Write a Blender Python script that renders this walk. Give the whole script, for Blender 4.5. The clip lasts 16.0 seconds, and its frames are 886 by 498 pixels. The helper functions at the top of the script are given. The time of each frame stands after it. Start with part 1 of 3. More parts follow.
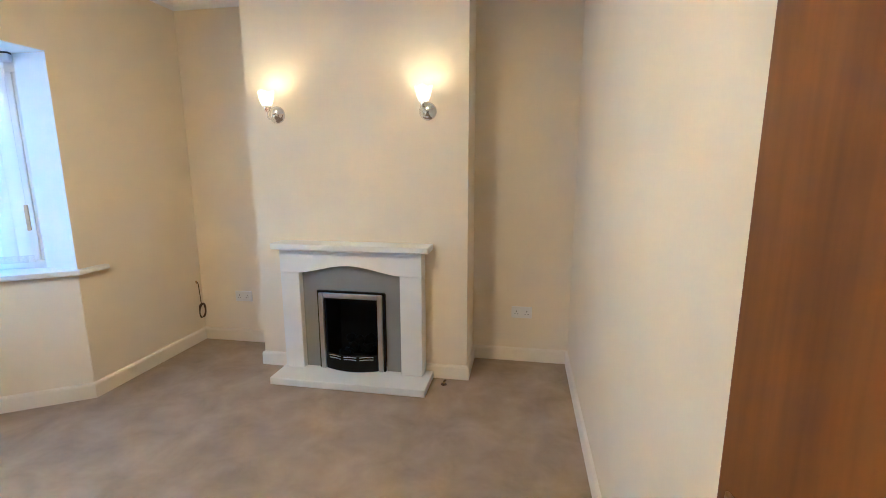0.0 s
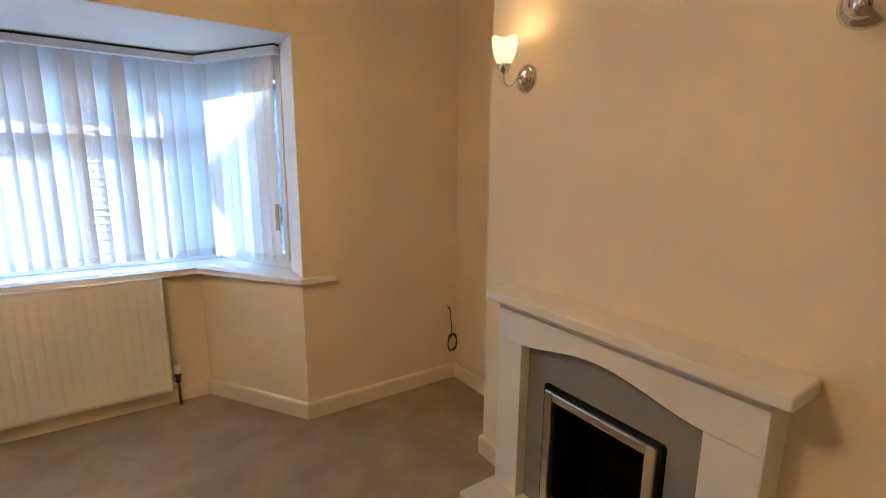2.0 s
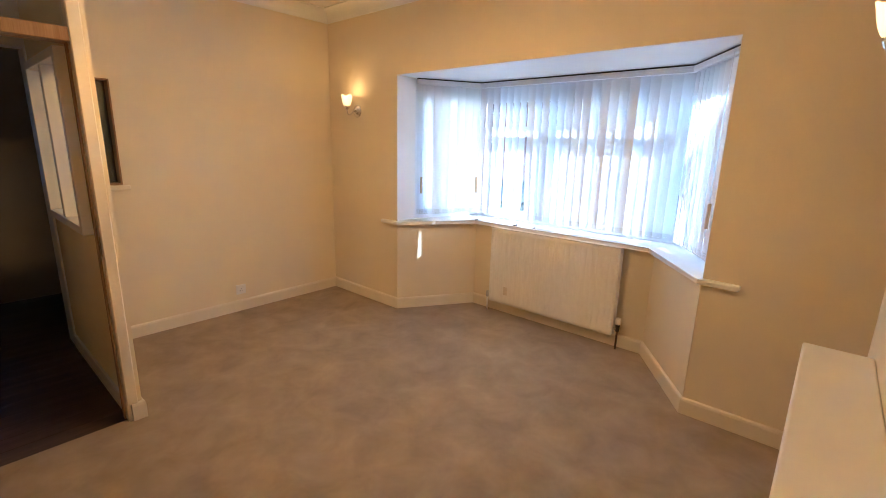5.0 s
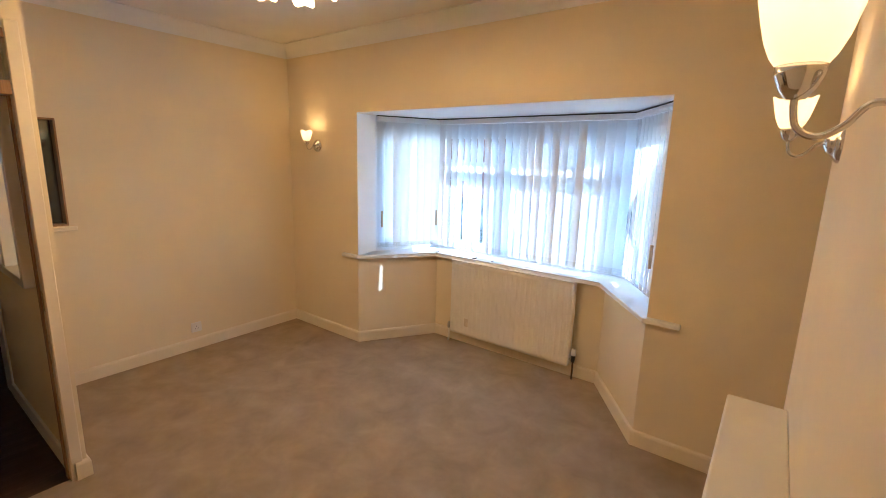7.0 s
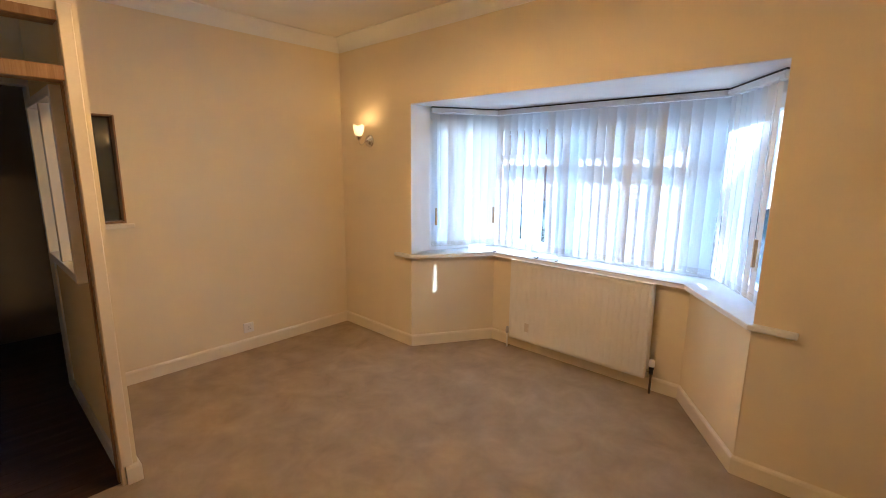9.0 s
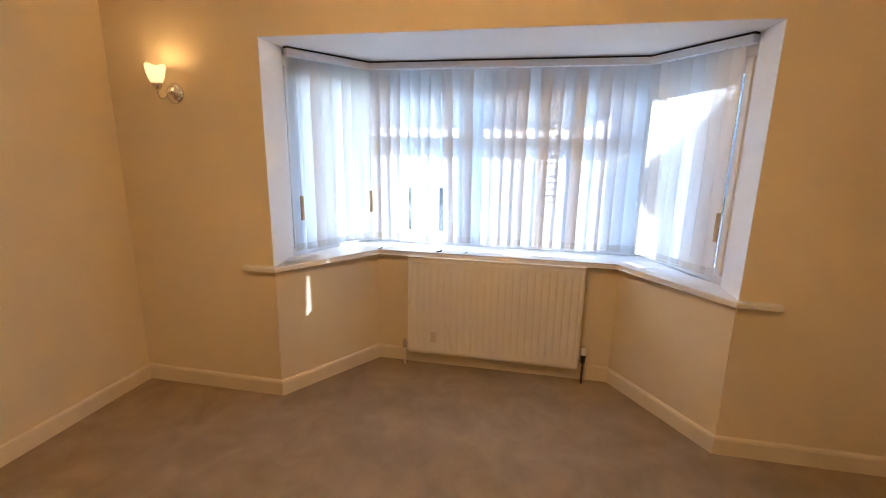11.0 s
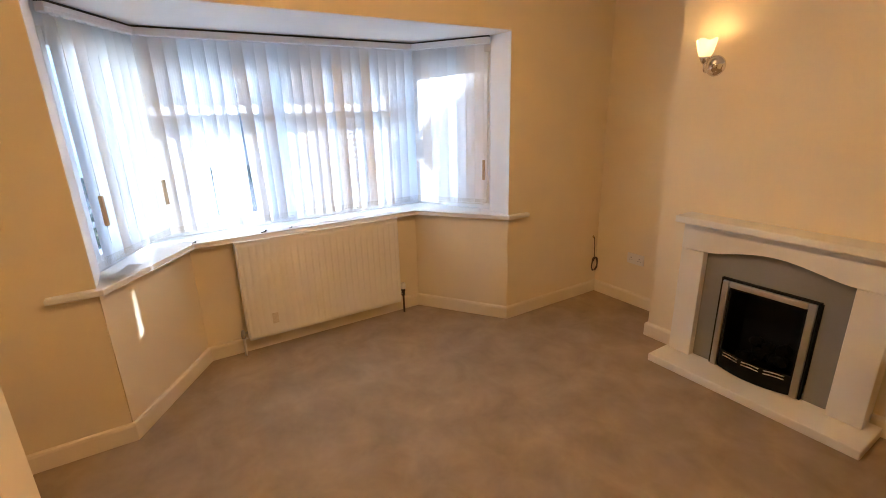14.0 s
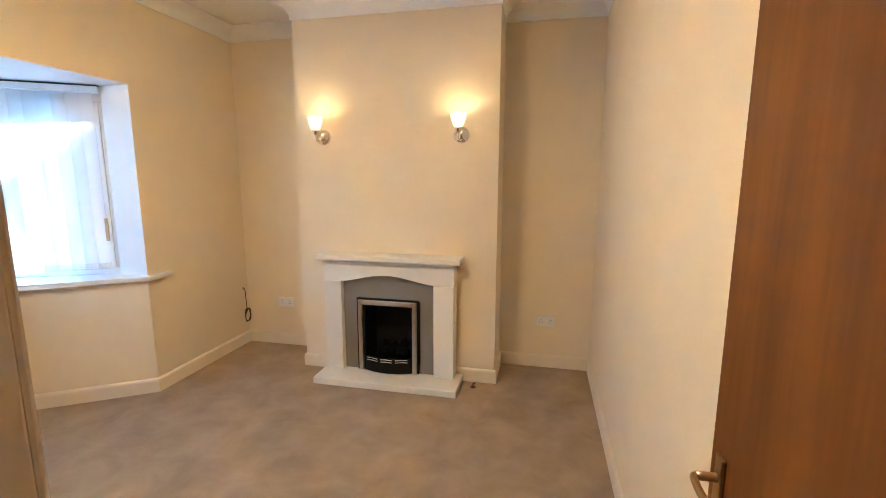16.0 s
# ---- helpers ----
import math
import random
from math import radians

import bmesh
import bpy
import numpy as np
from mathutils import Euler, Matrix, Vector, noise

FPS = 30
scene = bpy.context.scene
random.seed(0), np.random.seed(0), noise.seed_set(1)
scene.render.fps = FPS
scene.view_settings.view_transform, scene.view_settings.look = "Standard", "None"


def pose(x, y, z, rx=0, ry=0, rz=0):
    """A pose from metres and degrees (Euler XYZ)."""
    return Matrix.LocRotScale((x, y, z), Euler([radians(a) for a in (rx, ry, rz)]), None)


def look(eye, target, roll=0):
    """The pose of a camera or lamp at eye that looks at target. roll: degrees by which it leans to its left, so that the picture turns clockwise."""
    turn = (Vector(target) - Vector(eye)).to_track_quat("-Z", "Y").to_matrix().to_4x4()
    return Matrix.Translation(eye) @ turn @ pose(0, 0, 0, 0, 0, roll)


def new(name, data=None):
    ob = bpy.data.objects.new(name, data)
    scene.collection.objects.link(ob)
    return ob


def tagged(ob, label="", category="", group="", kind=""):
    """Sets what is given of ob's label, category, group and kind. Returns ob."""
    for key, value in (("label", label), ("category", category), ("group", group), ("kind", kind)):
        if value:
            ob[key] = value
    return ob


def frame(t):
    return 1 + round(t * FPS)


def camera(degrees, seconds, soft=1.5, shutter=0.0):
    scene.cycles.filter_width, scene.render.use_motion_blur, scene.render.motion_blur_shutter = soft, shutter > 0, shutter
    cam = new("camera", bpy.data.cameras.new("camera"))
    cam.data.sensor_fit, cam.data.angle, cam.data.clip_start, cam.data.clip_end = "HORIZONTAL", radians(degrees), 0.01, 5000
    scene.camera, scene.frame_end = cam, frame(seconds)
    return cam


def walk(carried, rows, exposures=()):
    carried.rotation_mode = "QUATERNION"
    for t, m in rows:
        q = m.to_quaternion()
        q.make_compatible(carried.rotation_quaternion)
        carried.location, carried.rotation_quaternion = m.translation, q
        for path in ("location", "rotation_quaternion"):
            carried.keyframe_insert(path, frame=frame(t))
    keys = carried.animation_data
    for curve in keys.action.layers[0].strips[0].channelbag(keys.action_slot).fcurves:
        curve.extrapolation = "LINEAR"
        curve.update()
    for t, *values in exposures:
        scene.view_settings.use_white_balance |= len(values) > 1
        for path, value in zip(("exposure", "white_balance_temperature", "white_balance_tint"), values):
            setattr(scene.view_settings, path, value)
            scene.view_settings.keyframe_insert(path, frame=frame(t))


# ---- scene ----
cam = camera(89.5, 16.0, soft=0.9)
PATH = [
    (0, (0.447, 0.517, 1.431), (0.0995, 2.457, 1.072), -0.1),
    (0.5, (0.356, 0.918, 1.426), (-0.177, 2.813, 1.07), -0.4),
    (1, (0.275, 1.357, 1.426), (-0.496, 3.169, 1.075), -0.6),
    (1.5, (0.252, 1.775, 1.418), (-0.98, 3.313, 1.074), 0.4),
    (2, (0.199, 2.051, 1.427), (-1.442, 3.137, 1.069), 0.4),
    (2.5, (0.096, 2.39, 1.453), (-1.828, 2.787, 1.073), 1.1),
    (3, (0.111, 2.617, 1.446), (-1.823, 2.313, 1.04), 1.1),
    (3.5, (0.263, 2.776, 1.448), (-1.542, 2.03, 1.016), 0.4),
    (4, (0.499, 2.902, 1.47), (-1.128, 1.84, 0.992), 0.3),
    (4.2, (0.546, 2.996, 1.467), (-0.96, 1.782, 0.958), 1.0),
    (6.3, (0.534, 3.248, 1.697), (-0.925, 1.954, 1.253), 1.5),
    (6.5, (0.547, 3.236, 1.711), (-0.947, 1.980, 1.276), 1.6),
    (7, (0.529, 3.239, 1.702), (-1.045, 2.070, 1.308), 1.6),
    (7.5, (0.528, 3.230, 1.699), (-1.094, 2.122, 1.323), 1.1),
    (8, (0.524, 3.190, 1.698), (-1.001, 1.951, 1.326), 0.3),
    (8.2, (0.520, 3.195, 1.686), (-0.908, 1.841, 1.328), -0.2),
    (10.3, (0.169, 2.362, 1.483), (-1.444, 1.246, 1.09), 1.7),
    (10.5, (0.154, 2.259, 1.482), (-1.521, 1.236, 1.097), 1.1),
    (11, (0.085, 1.733, 1.527), (-1.826, 1.346, 1.08), 0.9),
    (11.5, (0.003, 1.47, 1.482), (-1.945, 1.588, 1.047), 1.2),
    (12, (-0.068, 1.241, 1.499), (-1.926, 1.828, 1.048), 0.5),
    (12.5, (-0.037, 1.008, 1.495), (-1.756, 1.925, 1.043), -0.8),
    (13, (0.071, 0.798, 1.48), (-1.649, 1.709, 1.022), -0.7),
    (13.5, (0.151, 0.714, 1.486), (-1.52, 1.687, 0.975), -0.8),
    (14, (0.288, 0.607, 1.563), (-1.337, 1.616, 0.98), -1.5),
    (14.5, (0.402, 0.558, 1.585), (-1.135, 1.664, 0.941), -0.8),
    (15, (0.444, 0.489, 1.580), (-0.828, 1.917, 0.993), -0.9),
    (15.5, (0.424, 0.396, 1.589), (-0.381, 2.173, 1.15), -0.2),
    (16, (0.402, 0.265, 1.494), (-0.025, 2.19, 1.176), 0.1),
]
EXPOSURES = [(0.0, 3.87, 3485, -2), (0.5, 3.62, 3589, -1), (1.2, 3.62, 3822, 0), (2.0, 3.05, 4531, 4), (2.5, 2.78, 4851, 7), (3.0, 2.88, 5300, 8), (4.2, 3.4, 4888, 9), (6.3, 3.27, 4603, 5), (8.2, 3.22, 4603, 5), (10.3, 3.07, 4988, 8), (11.5, 2.97, 5219, 9), (13.0, 3.14, 5315, 9), (14.0, 3.14, 5248, 9), (14.5, 3.27, 5200, 9), (15.1, 3.5, 4863, 7), (15.5, 3.34, 4799, 6), (16.0, 3.85, 4122, 1)]
walk(cam, [(t, look(eye, target, roll)) for t, eye, target, roll in PATH], EXPOSURES)


# ---- world, sun, lamps ----
SUN_WAY = Vector((0.56, -0.73, -0.48)).normalized()
world = bpy.data.worlds.new("world")
scene.world = world
world.use_nodes = True
wn = world.node_tree.nodes
sky = wn.new("ShaderNodeTexSky")
sky.sky_type = "NISHITA"
sky.sun_disc = False
sky.sun_elevation = math.asin(-SUN_WAY.z)
sky.sun_rotation = math.atan2(-SUN_WAY.x, -SUN_WAY.y) % (2 * math.pi)
world.node_tree.links.new(sky.outputs[0], wn["Background"].inputs[0])
wn["Background"].inputs[1].default_value = 0.15
sun_data = bpy.data.lights.new("sun", "SUN")
sun_data.energy = 2.0
sun_data.angle = radians(0.5)
sun_data.color = (1.0, 0.96, 0.90)
sun = new("sun", sun_data)
sun.matrix_world = Matrix.Translation((-10, 12, 8)) @ SUN_WAY.to_track_quat("-Z", "Y").to_matrix().to_4x4()
WARM = (1.0, 0.53, 0.17)
WALL_WATTS, CEILING_WATTS, GLOW = 0.17, 1.12, 0.1


def bulb(x, y, z, watts):
    data = bpy.data.lights.new("bulb", "POINT")
    data.energy = watts
    data.color = WARM
    data.shadow_soft_size = 0.025
    ob = new("bulb", data)
    ob.location = (x, y, z)
    return ob


# ---- materials ----
def material(name, colour, rough=0.6, metal=0.0, scale=8.0, vary=0.06, fine=120.0, bump=0.05, spec=0.5, dist=0.002):
    """A surface with broad mottling, a fine grain and a little relief."""
    m = bpy.data.materials.new(name)
    m.use_nodes = True
    n, k = m.node_tree.nodes, m.node_tree.links
    b = n["Principled BSDF"]
    b.inputs["Roughness"].default_value = rough
    b.inputs["Metallic"].default_value = metal
    b.inputs["Specular IOR Level"].default_value = spec
    co = n.new("ShaderNodeTexCoord")
    big = n.new("ShaderNodeTexNoise")
    big.inputs["Scale"].default_value = scale
    big.inputs["Detail"].default_value = 4
    k.new(co.outputs["Object"], big.inputs["Vector"])
    small = n.new("ShaderNodeTexNoise")
    small.inputs["Scale"].default_value = fine
    small.inputs["Detail"].default_value = 3
    k.new(co.outputs["Object"], small.inputs["Vector"])
    add = n.new("ShaderNodeMath")
    add.operation = "MULTIPLY_ADD"
    add.inputs[1].default_value = 0.35
    k.new(small.outputs[0], add.inputs[0])
    k.new(big.outputs[0], add.inputs[2])
    ramp = n.new("ShaderNodeMapRange")
    ramp.inputs["From Min"].default_value = 0.4
    ramp.inputs["From Max"].default_value = 0.95
    ramp.inputs["To Min"].default_value = 1 - vary
    ramp.inputs["To Max"].default_value = 1 + vary
    k.new(add.outputs[0], ramp.inputs["Value"])
    mul = n.new("ShaderNodeMix")
    mul.data_type = "RGBA"
    mul.blend_type = "MULTIPLY"
    mul.inputs["Factor"].default_value = 1.0
    mul.inputs["A"].default_value = (*colour, 1)
    k.new(ramp.outputs[0], mul.inputs["B"])
    k.new(mul.outputs["Result"], b.inputs["Base Color"])
    if bump:
        bp = n.new("ShaderNodeBump")
        bp.inputs["Strength"].default_value = bump
        bp.inputs["Distance"].default_value = dist
        k.new(small.outputs[0], bp.inputs["Height"])
        k.new(bp.outputs[0], b.inputs["Normal"])
    return m


def glass(name, gloss=0.07, tint=(0.95, 0.97, 0.97)):
    m = bpy.data.materials.new(name)
    m.use_nodes = True
    n, k = m.node_tree.nodes, m.node_tree.links
    n.remove(n["Principled BSDF"])
    t, g, mix = n.new("ShaderNodeBsdfTransparent"), n.new("ShaderNodeBsdfGlossy"), n.new("ShaderNodeMixShader")
    t.inputs[0].default_value = (*tint, 1)
    g.inputs["Roughness"].default_value = 0.02
    mix.inputs[0].default_value = gloss
    k.new(t.outputs[0], mix.inputs[1])
    k.new(g.outputs[0], mix.inputs[2])
    k.new(mix.outputs[0], n["Material Output"].inputs[0])
    return m


def fabric(name, colour, through_light=0.5):
    """Thin woven blind cloth that lets light through."""
    m = bpy.data.materials.new(name)
    m.use_nodes = True
    n, k = m.node_tree.nodes, m.node_tree.links
    n.remove(n["Principled BSDF"])
    d, t, mix = n.new("ShaderNodeBsdfDiffuse"), n.new("ShaderNodeBsdfTranslucent"), n.new("ShaderNodeMixShader")
    co, w = n.new("ShaderNodeTexCoord"), n.new("ShaderNodeTexNoise")
    w.inputs["Scale"].default_value = 260
    k.new(co.outputs["Object"], w.inputs["Vector"])
    info = n.new("ShaderNodeObjectInfo")
    r = n.new("ShaderNodeMapRange")
    r.inputs["To Min"].default_value = 0.93
    r.inputs["To Max"].default_value = 1.0
    k.new(info.outputs["Random"], r.inputs["Value"])
    mul = n.new("ShaderNodeMix")
    mul.data_type = "RGBA"
    mul.blend_type = "MULTIPLY"
    mul.inputs["Factor"].default_value = 1.0
    mul.inputs["A"].default_value = (*colour, 1)
    k.new(r.outputs[0], mul.inputs["B"])
    bp = n.new("ShaderNodeBump")
    bp.inputs["Strength"].default_value = 0.1
    bp.inputs["Distance"].default_value = 0.001
    k.new(w.outputs[0], bp.inputs["Height"])
    for s in (d, t):
        k.new(mul.outputs["Result"], s.inputs["Color"])
        k.new(bp.outputs[0], s.inputs["Normal"])
    mix.inputs[0].default_value = through_light
    k.new(d.outputs[0], mix.inputs[1])
    k.new(t.outputs[0], mix.inputs[2])
    k.new(mix.outputs[0], n["Material Output"].inputs[0])
    return m


def lit_glass(name, colour, strength, thin):
    """Frosted glass round a burning bulb."""
    m = material(name, (0.9, 0.86, 0.78), rough=0.35, vary=0.02, bump=0)
    b = m.node_tree.nodes["Principled BSDF"]
    b.inputs["Emission Color"].default_value = (*colour, 1)
    b.inputs["Emission Strength"].default_value = strength
    n, k = m.node_tree.nodes, m.node_tree.links
    t, mix = n.new("ShaderNodeBsdfTranslucent"), n.new("ShaderNodeMixShader")
    t.inputs["Color"].default_value = (0.92, 0.86, 0.74, 1)
    mix.inputs[0].default_value = thin
    k.new(b.outputs[0], mix.inputs[1])
    k.new(t.outputs[0], mix.inputs[2])
    k.new(mix.outputs[0], n["Material Output"].inputs[0])
    return m


def wood(name, light, dark, rough=0.35, stretch=(14, 14, 0.7), rings=1.0):
    m = bpy.data.materials.new(name)
    m.use_nodes = True
    n, k = m.node_tree.nodes, m.node_tree.links
    b = n["Principled BSDF"]
    co, mp = n.new("ShaderNodeTexCoord"), n.new("ShaderNodeMapping")
    mp.inputs["Scale"].default_value = stretch
    k.new(co.outputs["Object"], mp.inputs["Vector"])
    a = n.new("ShaderNodeTexNoise")
    a.inputs["Scale"].default_value = rings
    a.inputs["Detail"].default_value = 6
    a.inputs["Distortion"].default_value = 0.6
    k.new(mp.outputs[0], a.inputs["Vector"])
    f = n.new("ShaderNodeTexNoise")
    f.inputs["Scale"].default_value = 9
    f.inputs["Detail"].default_value = 4
    k.new(mp.outputs[0], f.inputs["Vector"])
    mixf = n.new("ShaderNodeMath")
    mixf.operation = "MULTIPLY_ADD"
    mixf.inputs[1].default_value = 0.4
    k.new(f.outputs[0], mixf.inputs[0])
    k.new(a.outputs[0], mixf.inputs[2])
    r = n.new("ShaderNodeValToRGB")
    r.color_ramp.elements[0].position, r.color_ramp.elements[1].position = 0.5, 0.9
    r.color_ramp.elements[0].color, r.color_ramp.elements[1].color = (*dark, 1), (*light, 1)
    k.new(mixf.outputs[0], r.inputs[0])
    k.new(r.outputs[0], b.inputs["Base Color"])
    b.inputs["Roughness"].default_value = rough
    b.inputs["Specular IOR Level"].default_value = 0.3
    bp = n.new("ShaderNodeBump")
    bp.inputs["Strength"].default_value = 0.08
    bp.inputs["Distance"].default_value = 0.001
    k.new(f.outputs[0], bp.inputs["Height"])
    k.new(bp.outputs[0], b.inputs["Normal"])
    return m


def carpet_material():
    """Short beige pile with brushed lighter and darker patches."""
    m = material("beige_carpet", (0.38, 0.292, 0.19), rough=0.95, scale=4.2, vary=0.24, fine=420, bump=0.6, spec=0.1, dist=0.004)
    m.node_tree.nodes["Noise Texture"].inputs["Distortion"].default_value = 0.35
    m.node_tree.nodes["Noise Texture"].inputs["Roughness"].default_value = 0.62
    return m


PAINT = material("cream_wall_paint", (0.82, 0.71, 0.49), rough=0.75, scale=2.5, vary=0.03, fine=90, bump=0.06, spec=0.25)
CEIL = material("white_ceiling_paint", (0.82, 0.78, 0.70), rough=0.85, scale=3, vary=0.03, fine=60, bump=0.08, spec=0.2)
COVE = material("white_coving_paint", (0.86, 0.84, 0.79), rough=0.8, scale=3, vary=0.03, fine=60, bump=0.05, spec=0.2)
BAYWHITE = material("white_reveal_paint", (0.84, 0.83, 0.81), rough=0.7, scale=4, vary=0.03, fine=45, bump=0.15, spec=0.3)
TRIM = material("cream_gloss_trim", (0.82, 0.725, 0.545), rough=0.4, scale=5, vary=0.04, fine=70, bump=0.04)
SILLW = material("white_gloss_sill", (0.83, 0.81, 0.77), rough=0.3, scale=6, vary=0.04, fine=60, bump=0.03)
UPVC = material("white_window_plastic", (0.85, 0.86, 0.87), rough=0.3, vary=0.02, bump=0.0)
SURROUND = material("ivory_fireplace_paint", (0.80, 0.765, 0.675), rough=0.45, scale=6, vary=0.03, fine=160, bump=0.04)
GREYPANEL = material("grey_back_panel", (0.25, 0.235, 0.20), rough=0.5, scale=7, vary=0.06)
CHROME = material("polished_chrome", (0.75, 0.73, 0.70), rough=0.12, metal=1.0, vary=0.03, bump=0)
STEEL = material("brushed_steel", (0.55, 0.53, 0.50), rough=0.32, metal=1.0, scale=20, vary=0.08)
BLACK = material("matt_black_metal", (0.003, 0.003, 0.003), rough=0.7, vary=0.2, spec=0.25)
COAL = material("black_ceramic_coal", (0.003, 0.003, 0.003), rough=0.95, spec=0.15, scale=20, vary=0.5, fine=60, bump=0.5)
RADW = material("white_radiator_enamel", (0.86, 0.83, 0.76), rough=0.35, scale=6, vary=0.03, fine=40, bump=0.02)
SOCKET = material("white_socket_plastic", (0.80, 0.77, 0.72), rough=0.35, vary=0.02, bump=0)
DARK = material("dark_plastic", (0.03, 0.025, 0.022), rough=0.5, vary=0.1, bump=0)
CABLE = material("brown_cable_sheath", (0.06, 0.03, 0.018), rough=0.5, vary=0.1, bump=0)
BRASS = material("aged_brass", (0.45, 0.30, 0.12), rough=0.3, metal=1.0, scale=15, vary=0.12)
TAN = material("tan_plastic", (0.55, 0.43, 0.27), rough=0.5, vary=0.04, bump=0)
MARK = material("sticker_residue", (0.70, 0.63, 0.51), rough=0.6, scale=30, vary=0.15)
PAPER = material("white_paper", (0.80, 0.80, 0.78), rough=0.8, vary=0.04, bump=0)
CARPET = carpet_material()
DOORWOOD = wood("orange_brown_veneer", (0.22, 0.078, 0.003), (0.125, 0.039, 0.0015), rough=0.42, stretch=(7, 7, 0.45))
RAWWOOD = wood("stained_frame_timber", (0.40, 0.25, 0.12), (0.24, 0.13, 0.06), rough=0.5, stretch=(30, 30, 1.2))
PLANK = wood("dark_floor_board", (0.09, 0.05, 0.03), (0.04, 0.022, 0.013), rough=0.45, stretch=(2, 14, 10))
CLOTH = fabric("white_blind_cloth", (0.90, 0.90, 0.90), 0.165)
HEM = fabric("blind_hem", (0.70, 0.68, 0.62), 0.25)
PANE = glass("window_glass")
DARKPANE = glass("hatch_glass", 0.10, (0.6, 0.63, 0.65))
SHADE = lit_glass("lit_frosted_shade", (1.0, 0.76, 0.42), GLOW, 0.6)
WALLSHADE = lit_glass("lit_amber_frosted_shade", (1.0, 0.70, 0.34), 0.06, 0.3)
BRICK = material("red_brick_wall", (0.30, 0.14, 0.09), rough=0.9, scale=3, vary=0.25, fine=40, bump=0.3)
RENDERED = material("white_rendered_wall", (0.78, 0.76, 0.72), rough=0.9, scale=2, vary=0.08, fine=50, bump=0.3)
PEBBLE = material("grey_pebbledash", (0.24, 0.25, 0.27), rough=0.95, scale=3, vary=0.2, fine=60, bump=0.4)
# very pale so that the added block outside throws sun at the left blind
BOUNCEWALL = material("white_bounce_wall", (0.82, 0.82, 0.81), rough=0.9, scale=2, vary=0.08, fine=50, bump=0.3)
ASPHALT = material("grey_asphalt", (0.06, 0.06, 0.065), rough=0.9, scale=2, vary=0.2, fine=50, bump=0.3)
ROOFTILE = material("brown_roof_tile", (0.16, 0.09, 0.07), rough=0.9, scale=4, vary=0.3, fine=20, bump=0.5)
GRASS = material("garden_lawn", (0.05, 0.056, 0.045), rough=1.0, scale=2, vary=0.35, fine=50, bump=0.8, spec=0.1)
LEAF = material("hedge_leaf", (0.025, 0.042, 0.022), rough=0.7, scale=9, vary=0.4, fine=40, bump=0.2)
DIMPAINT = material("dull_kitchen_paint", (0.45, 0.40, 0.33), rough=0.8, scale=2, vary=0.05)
CLAY = material("dull_brown_metal", (0.10, 0.06, 0.04), rough=0.6, metal=0.3, vary=0.2)


# ---- mesh tools ----
def obj(name, bm, mat=None, smooth=False):
    me = bpy.data.meshes.new(name)
    bmesh.ops.recalc_face_normals(bm, faces=bm.faces)
    bm.to_mesh(me)
    bm.free()
    if mat:
        me.materials.append(mat)
    for p in me.polygons:
        p.use_smooth = smooth
    return new(name, me)


def part(name, bm, mat, parent, label="", smooth=False):
    ob = obj(name, bm, mat, smooth)
    ob.parent = parent
    if label:
        ob["label"] = label
    return ob


def empty(name, x=0, y=0, z=0, rz=0):
    ob = new(name)
    ob.empty_display_size = 0.05
    ob.matrix_world = pose(x, y, z, 0, 0, rz)
    return ob


def add_box(bm, x0, x1, y0, y1, z0, z1, bevel=0.0, seg=2):
    made = bmesh.ops.create_cube(bm, size=1.0)
    vs = made["verts"]
    for v in vs:
        v.co = Vector(((x0 + x1) / 2 + v.co.x * (x1 - x0), (y0 + y1) / 2 + v.co.y * (y1 - y0), (z0 + z1) / 2 + v.co.z * (z1 - z0)))
    if bevel:
        es = list({e for v in vs for e in v.link_edges})
        bmesh.ops.bevel(bm, geom=es, offset=bevel, segments=seg, affect="EDGES", profile=0.5)
    return vs


def box(x0, x1, y0, y1, z0, z1, bevel=0.0, seg=2):
    bm = bmesh.new()
    add_box(bm, x0, x1, y0, y1, z0, z1, bevel, seg)
    return bm


def prism(points, z0, z1, bevel=0.0):
    """An upright block over a plan."""
    bm = bmesh.new()
    low = [bm.verts.new((x, y, z0)) for x, y in points]
    high = [bm.verts.new((x, y, z1)) for x, y in points]
    bm.faces.new(low)
    bm.faces.new(high)
    for i in range(len(points)):
        j = (i + 1) % len(points)
        bm.faces.new((low[i], low[j], high[j], high[i]))
    if bevel:
        bmesh.ops.bevel(bm, geom=[e for e in bm.edges if abs(e.verts[0].co.z - e.verts[1].co.z) < 1e-6], offset=bevel, segments=2, affect="EDGES", profile=0.5)
    return bm


def sweep(points, profile, closed=False):
    """A moulding along a plan line with mitred corners; profile: (distance to the left of the line, z)."""
    bm = bmesh.new()
    pts = [Vector((p[0], p[1])) for p in points]
    n = len(pts)
    rings = []
    for i, p in enumerate(pts):
        before = (p - pts[i - 1]).normalized() if (closed or i) else None
        after = (pts[(i + 1) % n] - p).normalized() if (closed or i < n - 1) else None
        before, after = before or after, after or before
        na, nb = Vector((-before.y, before.x)), Vector((-after.y, after.x))
        m = (na + nb).normalized()
        m /= max(0.2, m.dot(na))
        rings.append([bm.verts.new((p.x + m.x * d, p.y + m.y * d, z)) for d, z in profile])
    k = len(profile)
    for i in range(n if closed else n - 1):
        a, b = rings[i], rings[(i + 1) % n]
        for j in range(k):
            bm.faces.new((a[j], a[(j + 1) % k], b[(j + 1) % k], b[j]))
    if not closed:
        bm.faces.new(rings[0])
        bm.faces.new(rings[-1])
    return bm


